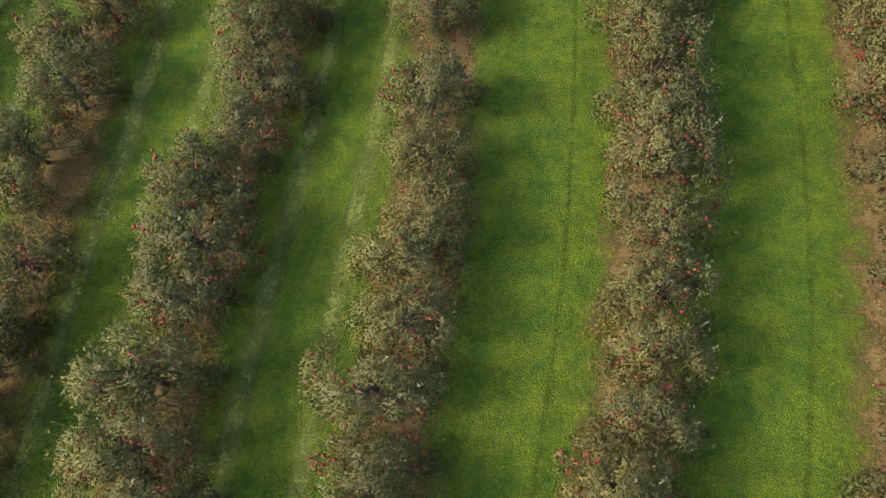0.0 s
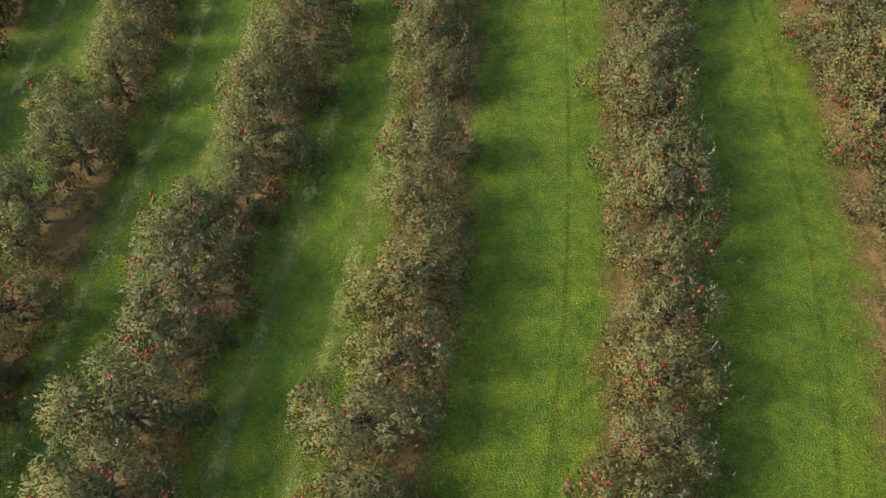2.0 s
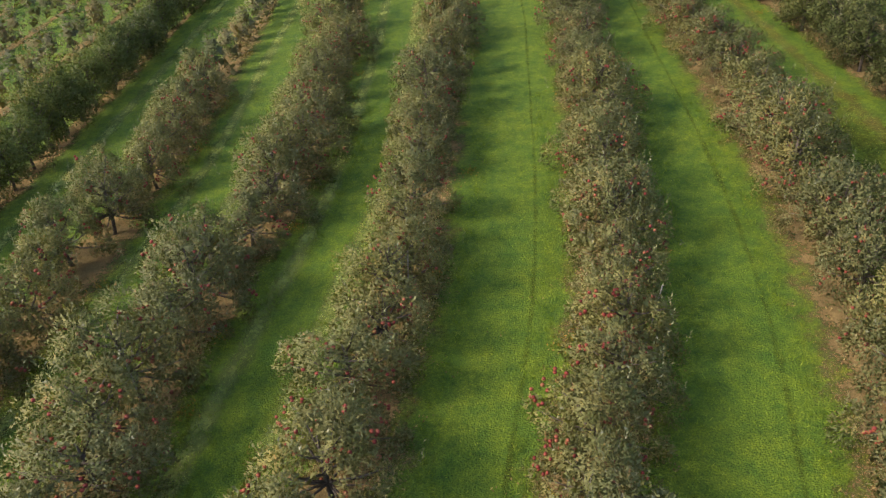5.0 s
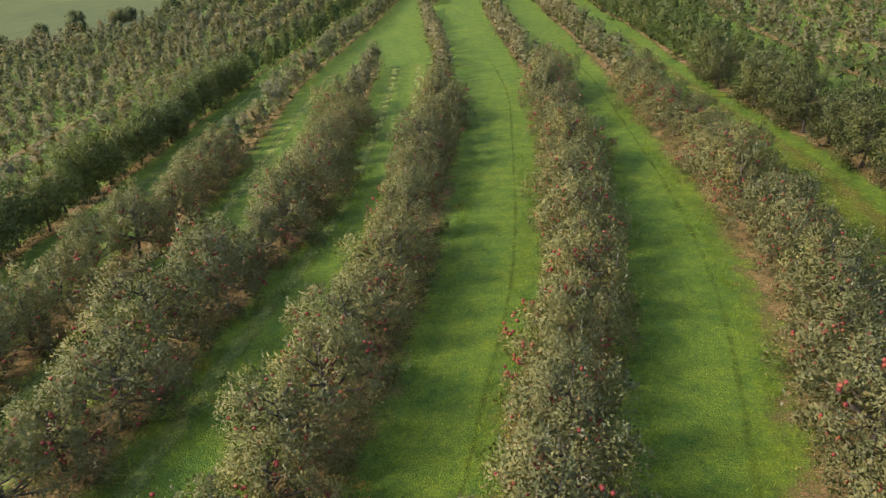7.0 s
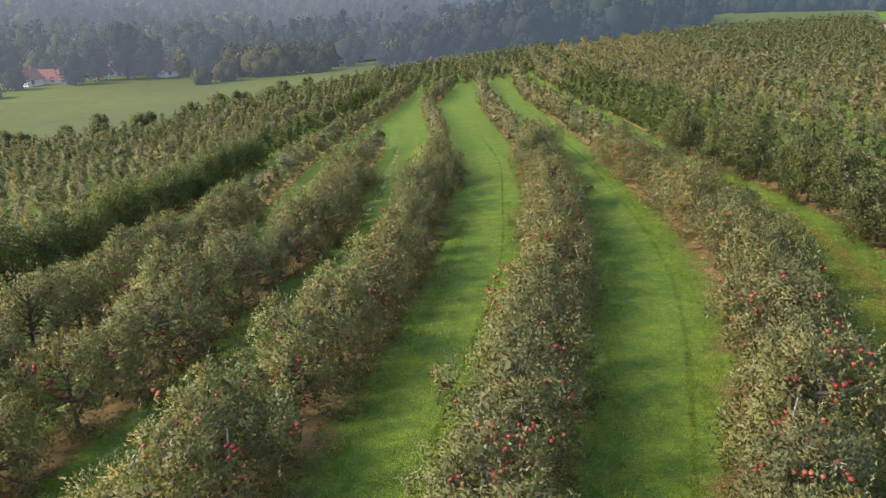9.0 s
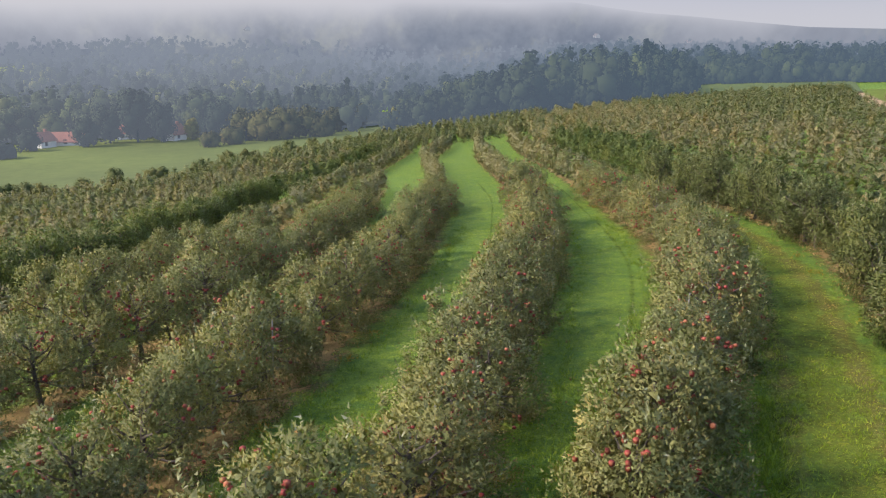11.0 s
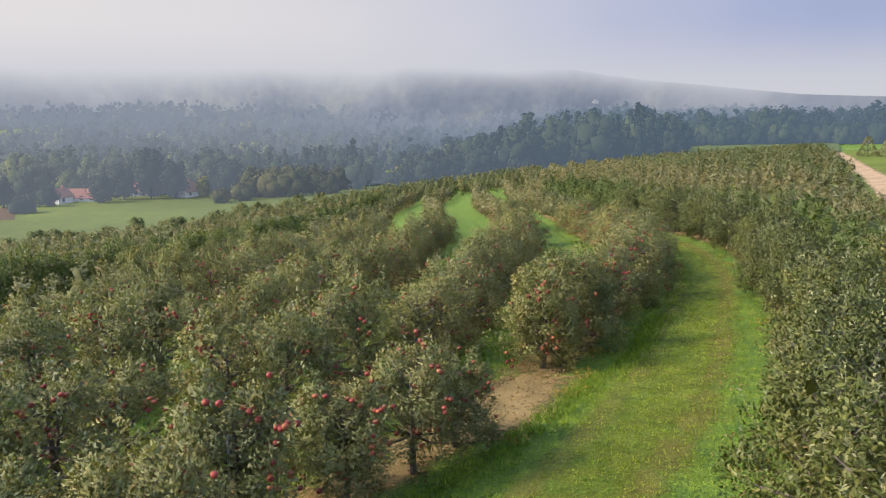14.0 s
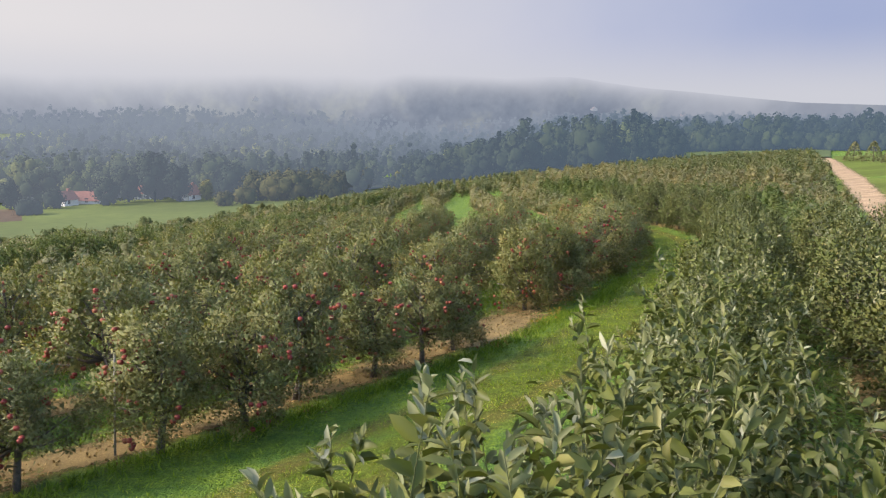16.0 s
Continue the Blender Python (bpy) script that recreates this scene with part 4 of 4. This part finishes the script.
def crown_far(g, h, w, shape, per, lob, clump):
    """Leafage of a far tree: close lumps on the limbs, with ragged leaf clumps all over them. shape 0: broad, 1: upright, 2: a pointed conifer."""
    t = np.linspace(0.16, 0.84 if shape < 2 else 0.93, lob)
    if shape == 2:
        spread = w * 0.55 * (1.02 - t)
    else:
        spread = w * (0.55 if shape else 0.95) * (1.02 - np.abs(t - 0.46) * (1.25 if not shape else 0.9))
    ang = np.arange(lob) * 2.4 + g.uniform(0, 6.3)
    off = spread * (g.uniform(0.35, 0.62, lob) if shape < 2 else 0.12)
    c = np.stack([np.cos(ang) * off, np.sin(ang) * off, t * h], 1)
    r = np.maximum(spread * g.uniform(0.42, 0.58, lob), h * 0.035)
    tall = np.array((1, 1, 1.15 if shape < 2 else 1.5))
    mid = np.array((0, 0, h * 0.4))

    def lit(p, d):
        return unit(d * 0.55 + unit(p - mid) * 0.55 + np.array((0, 0, 0.15)))
    lumpy = g.uniform(0.8, 1.12, (lob, 12, 1))
    v1 = (c[:, None] + LUMP[None] * r[:, None, None] * tall * 0.76 * lumpy).reshape(-1, 3)
    f1 = (np.arange(lob)[:, None, None] * 12 + LUMP_F[None]).reshape(-1, 3)
    n1 = lit(v1, np.tile(LUMP, (lob, 1)))
    q = g.integers(0, lob, per)
    d = unit(g.normal(0, 1, (per, 3)) + np.array((0, 0, 0.25)))
    p = c[q] + d * r[q][:, None] * tall * g.uniform(0.88, 1.08, (per, 1))
    v2, f2 = clumps(g, p, d, clump)
    n2 = np.repeat(lit(p, d) + g.normal(0, 0.1, d.shape), 4, 0)
    return np.concatenate([v1, v2]), np.concatenate([f1, f2 + len(v1)]), unit(np.concatenate([n1, n2])), c


def woods(name, some, mat, label, seed, per=110, big=0.13, lob=7):
    """Far trees, each a crown of its own tone over a stem."""
    g = np.random.default_rng(seed)
    V, F, N, T, n0 = [], [], [], [], 0
    for x, y, h, w, shape in some:
        b = np.array((x, y, float(ground(x, y))))
        v, f, n, c = crown_far(g, h, w * 0.85, int(shape), per, lob, h * big)
        r = 0.03 * h
        stem = np.array(((r, 0, -0.5), (-r * 0.5, r * 0.87, -0.5), (-r * 0.5, -r * 0.87, -0.5), (0, 0, h * 0.7)))
        V += [v + b, stem + b]
        N += [n, unit(stem - np.array((0, 0, h * 0.2)))]
        F += [f + n0, np.array(((0, 1, 3), (1, 2, 3), (2, 0, 3))) + n0 + len(v)]
        n0 += len(v) + 4
        T.append(np.full(len(v) + 4, g.normal(0, 0.26)))
    me = mesh_from(name, np.concatenate(V), np.concatenate(F), mat, True, np.concatenate(N))
    me.attributes.new("kind_of_tree", "FLOAT", "POINT").data.foreach_set("value", np.clip(np.concatenate(T), -0.5, 0.5).astype(np.float32))
    return tagged(new(name, me), label, "woods", kind="stuff")


g = np.random.default_rng(77)
trees_far = []
for _ in range(5600):
    az, r = g.uniform(-36, 36), 200 + 640 * g.random() ** 1.2
    if az < -14.5 and r < 282 + 6 * math.sin(az):
        continue
    if -14.5 <= az < -4 + g.normal(0, 1.3) and r < 268 or az < 4 and r < 222 + 12 * math.sin(az * 1.7):
        continue
    if az >= 16.5 and r < 268:
        continue
    if az < -26.9 + g.normal(0, 0.5) and 575 < r < 700:
        continue
    if -11.3 < az < -5.2 and 372 < r < 432:
        continue
    if az < -8 and r < 500 and g.random() < 0.35:
        continue
    x, y = polar(r, az)
    tall = g.random() < 0.12
    h = g.uniform(6.0, 14.0) * (1.15 if tall else 1) * (0.8 if az > 14 else min(1.0, 0.6 + 0.05 * max(0, az + 4)) if az > -5 and r < 275 else 1)
    wide = g.uniform(0.75, 1.15) if az < -8 else g.uniform(0.55, 0.85)
    trees_far.append((x, y, h, h * wide, tall))
trees_far = trees_far[:2300]
for _ in range(150):                     # bushes along the woods' edge by the ridge meadow
    x, y = polar(g.uniform(258, 272), g.uniform(15.5, 36))
    h = g.uniform(3, 6)
    trees_far.append((x, y, h, h * g.uniform(0.9, 1.3), False))
for a0, a1, r0, r1 in ((-40, -26.6, 284, 585), (-40, -26.6, 695, 900), (-26.6, -14.5, 284, 900), (-14.5, -4, 272, 372), (-14.5, -4, 434, 900), (-4, 16.5, 205, 900), (16.5, 42, 288, 900)):
    field("forest_floor", r0, r1, a0, a1, FOREST_FLOOR, "dark leafy forest floor", 0.6, 1.5, int(r0 + 90 + a0))


def wood_of(x, y):
    """Which kind of tree stands here: the kinds keep together in groups."""
    v = math.sin(x / 31 + 0.6) * math.cos(y / 43) + 0.6 * math.sin(x / 13 + y / 17) + g.normal(0, 0.55)
    return 0 if v < (0.5 if x > -60 else -0.3) else 1 if v < (1.65 if x > -60 else 0.85) else 2


kinds_far = [(t, wood_of(t[0], t[1])) for t in trees_far]
LABELS = ("dark green", "olive green", "light yellowish green")
for k in range(3):
    some = [(x, y, h * 1.1, w * 0.95, 2 if k == 0 and x > -90 and g.random() < (0.3 if x < 60 else 0.1) else 1 if s else 0) for (x, y, h, w, s), q in kinds_far if q == k]
    woods("valley_woods", [t for t in some if math.hypot(t[0], t[1] + 34) < 330], KINDS[k], LABELS[k] + " trees of the mixed woods across the valley", 31 + k, 170, 0.075)
    woods("backdrop_woods", [t for t in some if math.hypot(t[0], t[1] + 34) >= 330], KINDS[k], LABELS[k] + " hazy woods climbing the far side of the valley", 41 + k, 30, 0.11, 4)

# leaves and bark of the single trees, part own colour, part painted haze
WARM_WOOD = hazy(leaf_material("warm_olive_wood", ((0, (0.050, 0.052, 0.020)), (0.5, (0.065, 0.066, 0.026)), (1, (0.086, 0.074, 0.030))), thin=0.05, rough=1.0, patch=0.3, by_tree=((1, 1, 1), (1, 1, 1))), HAZE_GLOW, 0.30, 0.30, 0.1)
YELLOW_WOOD = hazy(leaf_material("yellow_wood", ((0, (0.15, 0.14, 0.035)), (1, (0.21, 0.18, 0.05))), thin=0.1, rough=1.0), HAZE_GLOW, 0.3, 0.3, 0.1)
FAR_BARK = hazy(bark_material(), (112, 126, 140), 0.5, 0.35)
# single trees that stand out along the field's edge, by bearing, distance, height, width
VALLEY_TREES = ((-26.9, 258, 6, 7.0), (-23.6, 262, 9, 8), (-22.3, 270, 12, 9), (-20.6, 268, 17, 11), (-19.0, 264, 13, 9), (-17.1, 276, 9, 8), (-15.2, 262, 12, 11), (-13.7, 250, 9.5, 10),
                (-12.3, 246, 9, 11), (-10.9, 244, 9.5, 11), (-9.4, 246, 9, 10), (-7.8, 262, 8, 8), (-6.0, 280, 8, 7), (-29.4, 262, 9, 7), (-28.4, 240, 4, 8), (-16.0, 236, 4, 6), (-25.6, 280, 10, 9), (-17.2, 268, 7, 5), (-3.5, 262, 6.5, 4.5), (-14.6, 240, 5, 8), (-8.6, 244, 6, 9))
for k, (az, r, h, w) in enumerate(VALLEY_TREES):
    root = new("tree")
    x, y = polar(r, az)
    root.location = (x, y, float(ground(x, y)))
    tagged(root, ("broad dark green tree at the meadow's edge", "tall dark tree beside the valley houses", "round olive green tree below the orchard")[k % 3], "tree", "trees along the valley meadow")
    gk = np.random.default_rng(400 + k)
    v, f, nrm, c = crown_far(gk, h, w * 0.62, 0, 900, 12, 0.045 * h + 0.2)
    crown = new("crown", mesh_from("crown", v, f, (*KINDS, WARM_WOOD, YELLOW_WOOD)[(0, 0, 0, 0, 0, 2, 0, 3, 3, 3, 3, 3, 3, 0, 0, 3, 2, 4, 4, 3, 3)[k]], True, nrm))
    crown.parent = root
    bm = bmesh.new()
    tube(bm, [(0, 0, -0.4), (0.1, 0, h * 0.3), (0, 0.1, h * 0.75)], [0.35, 0.26, 0.08], 7)
    for q in c[::3]:
        tube(bm, [(0.05, 0, h * 0.25), tuple(q * 0.6 + np.array((0, 0, 0.1 * h))), tuple(q)], [0.16, 0.1, 0.04], 5)
    part("trunk", bm, FAR_BARK, root)

# the low round bushes between orchard and meadow
bushes = []
for k in range(22):
    t = k / 21 + g.normal(0, 0.012)
    y = 40 + 75 * t
    x = -47 + 0.62 * (y - 70) - 3.0
    if y < 70:
        x = -50 - 0.1 * (70 - y)
    bushes.append((x * U + g.normal(0, 0.8), y * U + g.normal(0, 0.8), g.uniform(1.8, 3.0), g.uniform(1.8, 2.8), False))
BUSH_LEAF = leaf_material("bush_leaf", ((0, (0.075, 0.082, 0.034)), (0.6, (0.098, 0.104, 0.044)), (1, (0.125, 0.122, 0.058))), rough=0.9, shine=0.05)
woods("boundary_bushes", bushes, BUSH_LEAF, "round bushes along the orchard's lower edge", 35, 520, 0.075)

# house materials, greyed by a share of emissive painted haze
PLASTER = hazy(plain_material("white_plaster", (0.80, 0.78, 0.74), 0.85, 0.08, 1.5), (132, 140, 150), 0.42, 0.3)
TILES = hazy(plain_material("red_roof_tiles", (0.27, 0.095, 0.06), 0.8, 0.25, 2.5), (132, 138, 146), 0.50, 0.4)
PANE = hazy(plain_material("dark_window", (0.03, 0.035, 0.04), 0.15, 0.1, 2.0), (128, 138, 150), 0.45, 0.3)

# hillside houses: nearly all of their colour is painted haze glow
MIST_WALL = hazy(plain_material("misty_plaster", (0.5, 0.5, 0.48), 0.85, 0.08, 1.5), (150, 159, 170), 0.94, 0.93)
MIST_TILES = hazy(plain_material("misty_roof", (0.16, 0.11, 0.10), 0.8, 0.2, 2.5), (150, 158, 170), 0.88, 0.82)


def box(bm, x0, x1, y0, y1, z0, z1):
    v = [bm.verts.new(p) for p in ((x0, y0, z0), (x1, y0, z0), (x1, y1, z0), (x0, y1, z0), (x0, y0, z1), (x1, y0, z1), (x1, y1, z1), (x0, y1, z1))]
    for q in ((3, 2, 1, 0), (4, 5, 6, 7), (0, 1, 5, 4), (1, 2, 6, 5), (2, 3, 7, 6), (3, 0, 4, 7)):
        bm.faces.new([v[i] for i in q])


def house(az, r, length, depth, wall_h, roof_h, turn, label, plaster=PLASTER, tiles=TILES):
    x, y = polar(r, az)
    root = tagged(new("house"), label, "house", "houses in the valley")
    z = float(ground(x, y)) - 0.3 if r < 780 else float(max(hill_height(x, y), ground(x, y))) + 5.5
    root.matrix_basis = pose(x, y, z, 0, 0, turn)
    l, d = length / 2, depth / 2
    bm = bmesh.new()
    v = [bm.verts.new(p) for p in ((-l, -d, 0), (l, -d, 0), (l, d, 0), (-l, d, 0), (-l, -d, wall_h), (l, -d, wall_h), (l, d, wall_h), (-l, d, wall_h), (-l, 0, wall_h + roof_h), (l, 0, wall_h + roof_h))]
    for q in ((0, 1, 5, 4), (2, 3, 7, 6), (1, 2, 6, 9, 5), (3, 0, 4, 8, 7)):
        bm.faces.new([v[i] for i in q])
    part("wall", bm, plaster, root, smooth=False)
    for s in (-1, 1):
        bm = bmesh.new()
        e, up = 0.5, 0.12
        p = [(-l - 0.4, s * (d + e), wall_h - e * roof_h / d), (l + 0.4, s * (d + e), wall_h - e * roof_h / d), (l + 0.4, 0, wall_h + roof_h), (-l - 0.4, 0, wall_h + roof_h)]
        a = [bm.verts.new((q[0], q[1], q[2] + 0.05)) for q in p]
        b = [bm.verts.new((q[0], q[1], q[2] + 0.05 + up)) for q in p]
        bm.faces.new(b)
        bm.faces.new(a[::-1])
        for i in range(4):
            bm.faces.new((a[i], a[(i + 1) % 4], b[(i + 1) % 4], b[i]))
        part("roof", bm, tiles, root, smooth=False)
    for k in range(int(length // 3)):
        bm = bmesh.new()
        cx = -l + 1.8 + k * 3
        box(bm, cx - 0.5, cx + 0.5, -d - 0.04, -d + 0.05, 1.0, 2.3)
        part("window", bm, PANE, root, smooth=False)
    bm = bmesh.new()
    box(bm, l * 0.4, l * 0.4 + 0.7, -0.35, 0.35, wall_h + roof_h - 0.6, wall_h + roof_h + 0.9)
    part("chimney", bm, tiles, root, smooth=False)
    return root


house(-26.2, 268, 5.5, 5, 2.6, 2.2, 70, "small white house with a red tiled roof")
house(-24.7, 272, 10, 5, 1.8, 2.4, 5, "long low house with a red tiled roof")
house(-18.3, 270, 5, 5, 2.6, 2.6, 60, "white gabled house with a red tiled roof")
house(-21.3, 284, 6, 5, 2.6, 2.2, 20, "small house half hidden by trees")
for az, r in ((10.5, 1080), (16.6, 1060), (-13.6, 1010)):
    house(az, r, 9, 6, 3.2, 2.4, 30 + az * 7, "tiny pale house on the misty hillside", MIST_WALL, MIST_TILES)


CONE_LEAF = leaf_material("climbing_leaf", ((0, (0.12, 0.12, 0.062)), (0.6, (0.16, 0.16, 0.088)), (1, (0.20, 0.195, 0.12))), rough=0.9, shine=0.1)


def cone_frame(az, r, h, w):
    """A pole with climbing greenery trained into a cone."""
    x, y = polar(r, az)
    root = tagged(new("cone_frame"), "cone-shaped pole frame overgrown with olive greenery", "plant frame", "cone frames beside the road")
    root.location = (x, y, float(ground(x, y)))
    gk = np.random.default_rng(int(r * 10))
    n = 700
    t = gk.random(n) ** 1.4
    a = gk.uniform(0, 6.283, n)
    rad = w * (1 - t) ** 0.8
    p = np.stack([np.cos(a) * rad, np.sin(a) * rad, 0.1 + t * h * 0.92], 1)
    v, f = leaves(gk, p, np.stack([np.cos(a), np.sin(a), np.full(n, 0.4)], 1), 0.3, 0.2)
    o = new("foliage", mesh_from("foliage", v, f, CONE_LEAF))
    o.parent = root
    bm = bmesh.new()
    tube(bm, [(0, 0, -0.2), (0, 0, h)], [0.06, 0.04], 6)
    part("pole", bm, BARK, root)


for az, r in ((27.35, 150), (28.45, 142), (29.6, 132), (31.0, 120)):
    cone_frame(az, r, 3.4, 1.5)

# ---------------------------------------------------------------- far backdrop: misty hills and low cloud, daylight and haze painted in as emission
def hills_material():
    m, nt, b = material("haze_glow_hills")
    tc = nt.nodes.new("ShaderNodeTexCoord")
    sep = nt.nodes.new("ShaderNodeSeparateXYZ")
    nt.links.new(tc.outputs["Object"], sep.inputs[0])
    patch, trees = noise_node(nt, 13.0, 5, 0.6), noise_node(nt, 75.0, 4, 0.6)
    ways = nt.nodes.new("ShaderNodeVectorMath")      # fields and tree clumps by their bearing from the orchard
    ways.operation = "NORMALIZE"
    nt.links.new(tc.outputs["Object"], ways.inputs[0])
    for n in (patch, trees):
        nt.links.new(ways.outputs[0], n.inputs["Vector"])
    # field and tree tones with blue-grey haze painted in, used as emission
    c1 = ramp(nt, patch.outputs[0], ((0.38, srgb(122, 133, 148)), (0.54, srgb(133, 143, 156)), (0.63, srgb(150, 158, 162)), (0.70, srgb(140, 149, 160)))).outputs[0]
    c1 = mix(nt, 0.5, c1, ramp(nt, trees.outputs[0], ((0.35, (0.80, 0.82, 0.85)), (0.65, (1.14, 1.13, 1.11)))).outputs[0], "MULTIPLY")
    east = nt.nodes.new("ShaderNodeMapRange")        # painted airlight: the glow dims over the hills away from the sun
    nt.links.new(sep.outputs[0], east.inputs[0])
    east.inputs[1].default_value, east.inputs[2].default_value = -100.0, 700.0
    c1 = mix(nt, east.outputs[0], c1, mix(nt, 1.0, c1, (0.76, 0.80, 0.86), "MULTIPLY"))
    add = nt.nodes.new("ShaderNodeMath")
    add.operation = "MULTIPLY_ADD"
    banks = noise_node(nt, 7.0, 3)
    nt.links.new(ways.outputs[0], banks.inputs["Vector"])
    nt.links.new(banks.outputs[0], add.inputs[0])
    add.inputs[1].default_value = 110.0
    nt.links.new(sep.outputs[2], add.inputs[2])
    lift = nt.nodes.new("ShaderNodeMath")
    lift.operation = "MULTIPLY_ADD"
    nt.links.new(sep.outputs[0], lift.inputs[0])
    lift.inputs[1].default_value = -0.09
    nt.links.new(add.outputs[0], lift.inputs[2])
    by, bank, high = nt.nodes.new("ShaderNodeSeparateXYZ"), nt.nodes.new("ShaderNodeMapRange"), nt.nodes.new("ShaderNodeMath")
    nt.links.new(ways.outputs[0], by.inputs[0])      # a bank of mist over the eastern ridge, drawn by fading the hills out
    nt.links.new(by.outputs[0], bank.inputs[0])
    for k, v in enumerate((0.16, 0.34, 0.0, 85.0)):
        bank.inputs[k + 1].default_value = v
    nt.links.new(lift.outputs[0], high.inputs[0])
    nt.links.new(bank.outputs[0], high.inputs[1])
    mr = nt.nodes.new("ShaderNodeMapRange")
    mr.interpolation_type = "SMOOTHSTEP"
    mr.inputs[1].default_value, mr.inputs[2].default_value = 62.0, 225.0
    nt.links.new(high.outputs[0], mr.inputs[0])
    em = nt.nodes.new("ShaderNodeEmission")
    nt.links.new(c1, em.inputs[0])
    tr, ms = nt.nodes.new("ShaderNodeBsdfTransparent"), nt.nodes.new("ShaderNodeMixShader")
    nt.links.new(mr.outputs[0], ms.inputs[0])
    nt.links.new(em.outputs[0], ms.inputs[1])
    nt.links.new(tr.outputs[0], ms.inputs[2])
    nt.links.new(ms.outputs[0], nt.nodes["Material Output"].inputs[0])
    return m


def sky_material():
    m, nt, b = material("low_cloud")
    tc = nt.nodes.new("ShaderNodeTexCoord")
    sep = nt.nodes.new("ShaderNodeSeparateXYZ")
    nt.links.new(tc.outputs["Object"], sep.inputs[0])
    across = nt.nodes.new("ShaderNodeMapRange")
    across.inputs[1].default_value, across.inputs[2].default_value = -1900, 2000
    wob = noise_node(nt, 0.0012, 4, 0.6)
    add = nt.nodes.new("ShaderNodeMath")
    add.operation = "MULTIPLY_ADD"
    nt.links.new(wob.outputs[0], add.inputs[0])
    add.inputs[1].default_value = 700.0
    nt.links.new(sep.outputs[0], add.inputs[2])
    up = nt.nodes.new("ShaderNodeMath")
    up.operation = "MULTIPLY_ADD"
    nt.links.new(sep.outputs[2], up.inputs[0])
    up.inputs[1].default_value = 0.5
    nt.links.new(add.outputs[0], up.inputs[2])
    nt.links.new(up.outputs[0], across.inputs[0])
    hor = ramp(nt, across.outputs[0], ((0.05, srgb(224, 222, 219)), (0.5, srgb(210, 211, 213)), (0.80, srgb(180, 188, 208)), (1.0, srgb(158, 171, 202)))).outputs[0]
    low = nt.nodes.new("ShaderNodeMapRange")
    low.interpolation_type = "SMOOTHSTEP"
    low.inputs[1].default_value, low.inputs[2].default_value = 120, 420
    nt.links.new(sep.outputs[2], low.inputs[0])
    col = mix(nt, low.outputs[0], srgb(197, 201, 207), hor)
    em = nt.nodes.new("ShaderNodeEmission")
    nt.links.new(col, em.inputs[0])
    nt.links.new(em.outputs[0], nt.nodes["Material Output"].inputs[0])
    return m


def far_hills():
    na, nr = 220, 70
    A, R = np.linspace(-62, 62, na), np.linspace(0, 1, nr) ** 1.4 * 1830 + 780
    r, a = np.meshgrid(R, np.radians(A))
    x, y = EYE_AT[0] + r * np.sin(a), EYE_AT[1] + r * np.cos(a)
    z = np.maximum(hill_height(x, y), ground(x, y)) + 1.5 + 5 * np.clip((r - 780) / 150, 0, 1)
    z[:, 0] = -40.0
    v = np.stack([x, y, z], -1).reshape(-1, 3)
    i, j = np.meshgrid(np.arange(na - 1), np.arange(nr - 1), indexing="ij")
    k = (i * nr + j).ravel()
    f = np.stack([k, k + 1, k + nr + 1, k + nr], 1)
    tagged(new("backdrop_hills", mesh_from("backdrop_hills", v, f, hills_material(), True)), "wooded hills painted with blue-grey haze", "hills", kind="structure")


def low_cloud():
    na, nr = 80, 16
    A, Z = np.linspace(-64, 64, na), np.linspace(-60, 1500, nr)
    z, a = np.meshgrid(Z, np.radians(A))
    x, y = 3300 * np.sin(a), -30 + 3300 * np.cos(a)
    v = np.stack([x, y, z], -1).reshape(-1, 3)
    i, j = np.meshgrid(np.arange(na - 1), np.arange(nr - 1), indexing="ij")
    k = (i * nr + j).ravel()
    f = np.stack([k, k + 1, k + nr + 1, k + nr], 1)
    tagged(new("backdrop_sky", mesh_from("backdrop_sky", v, f, sky_material(), True)), "pale low cloud turning to blue sky", "sky", kind="structure")


far_hills()
low_cloud()
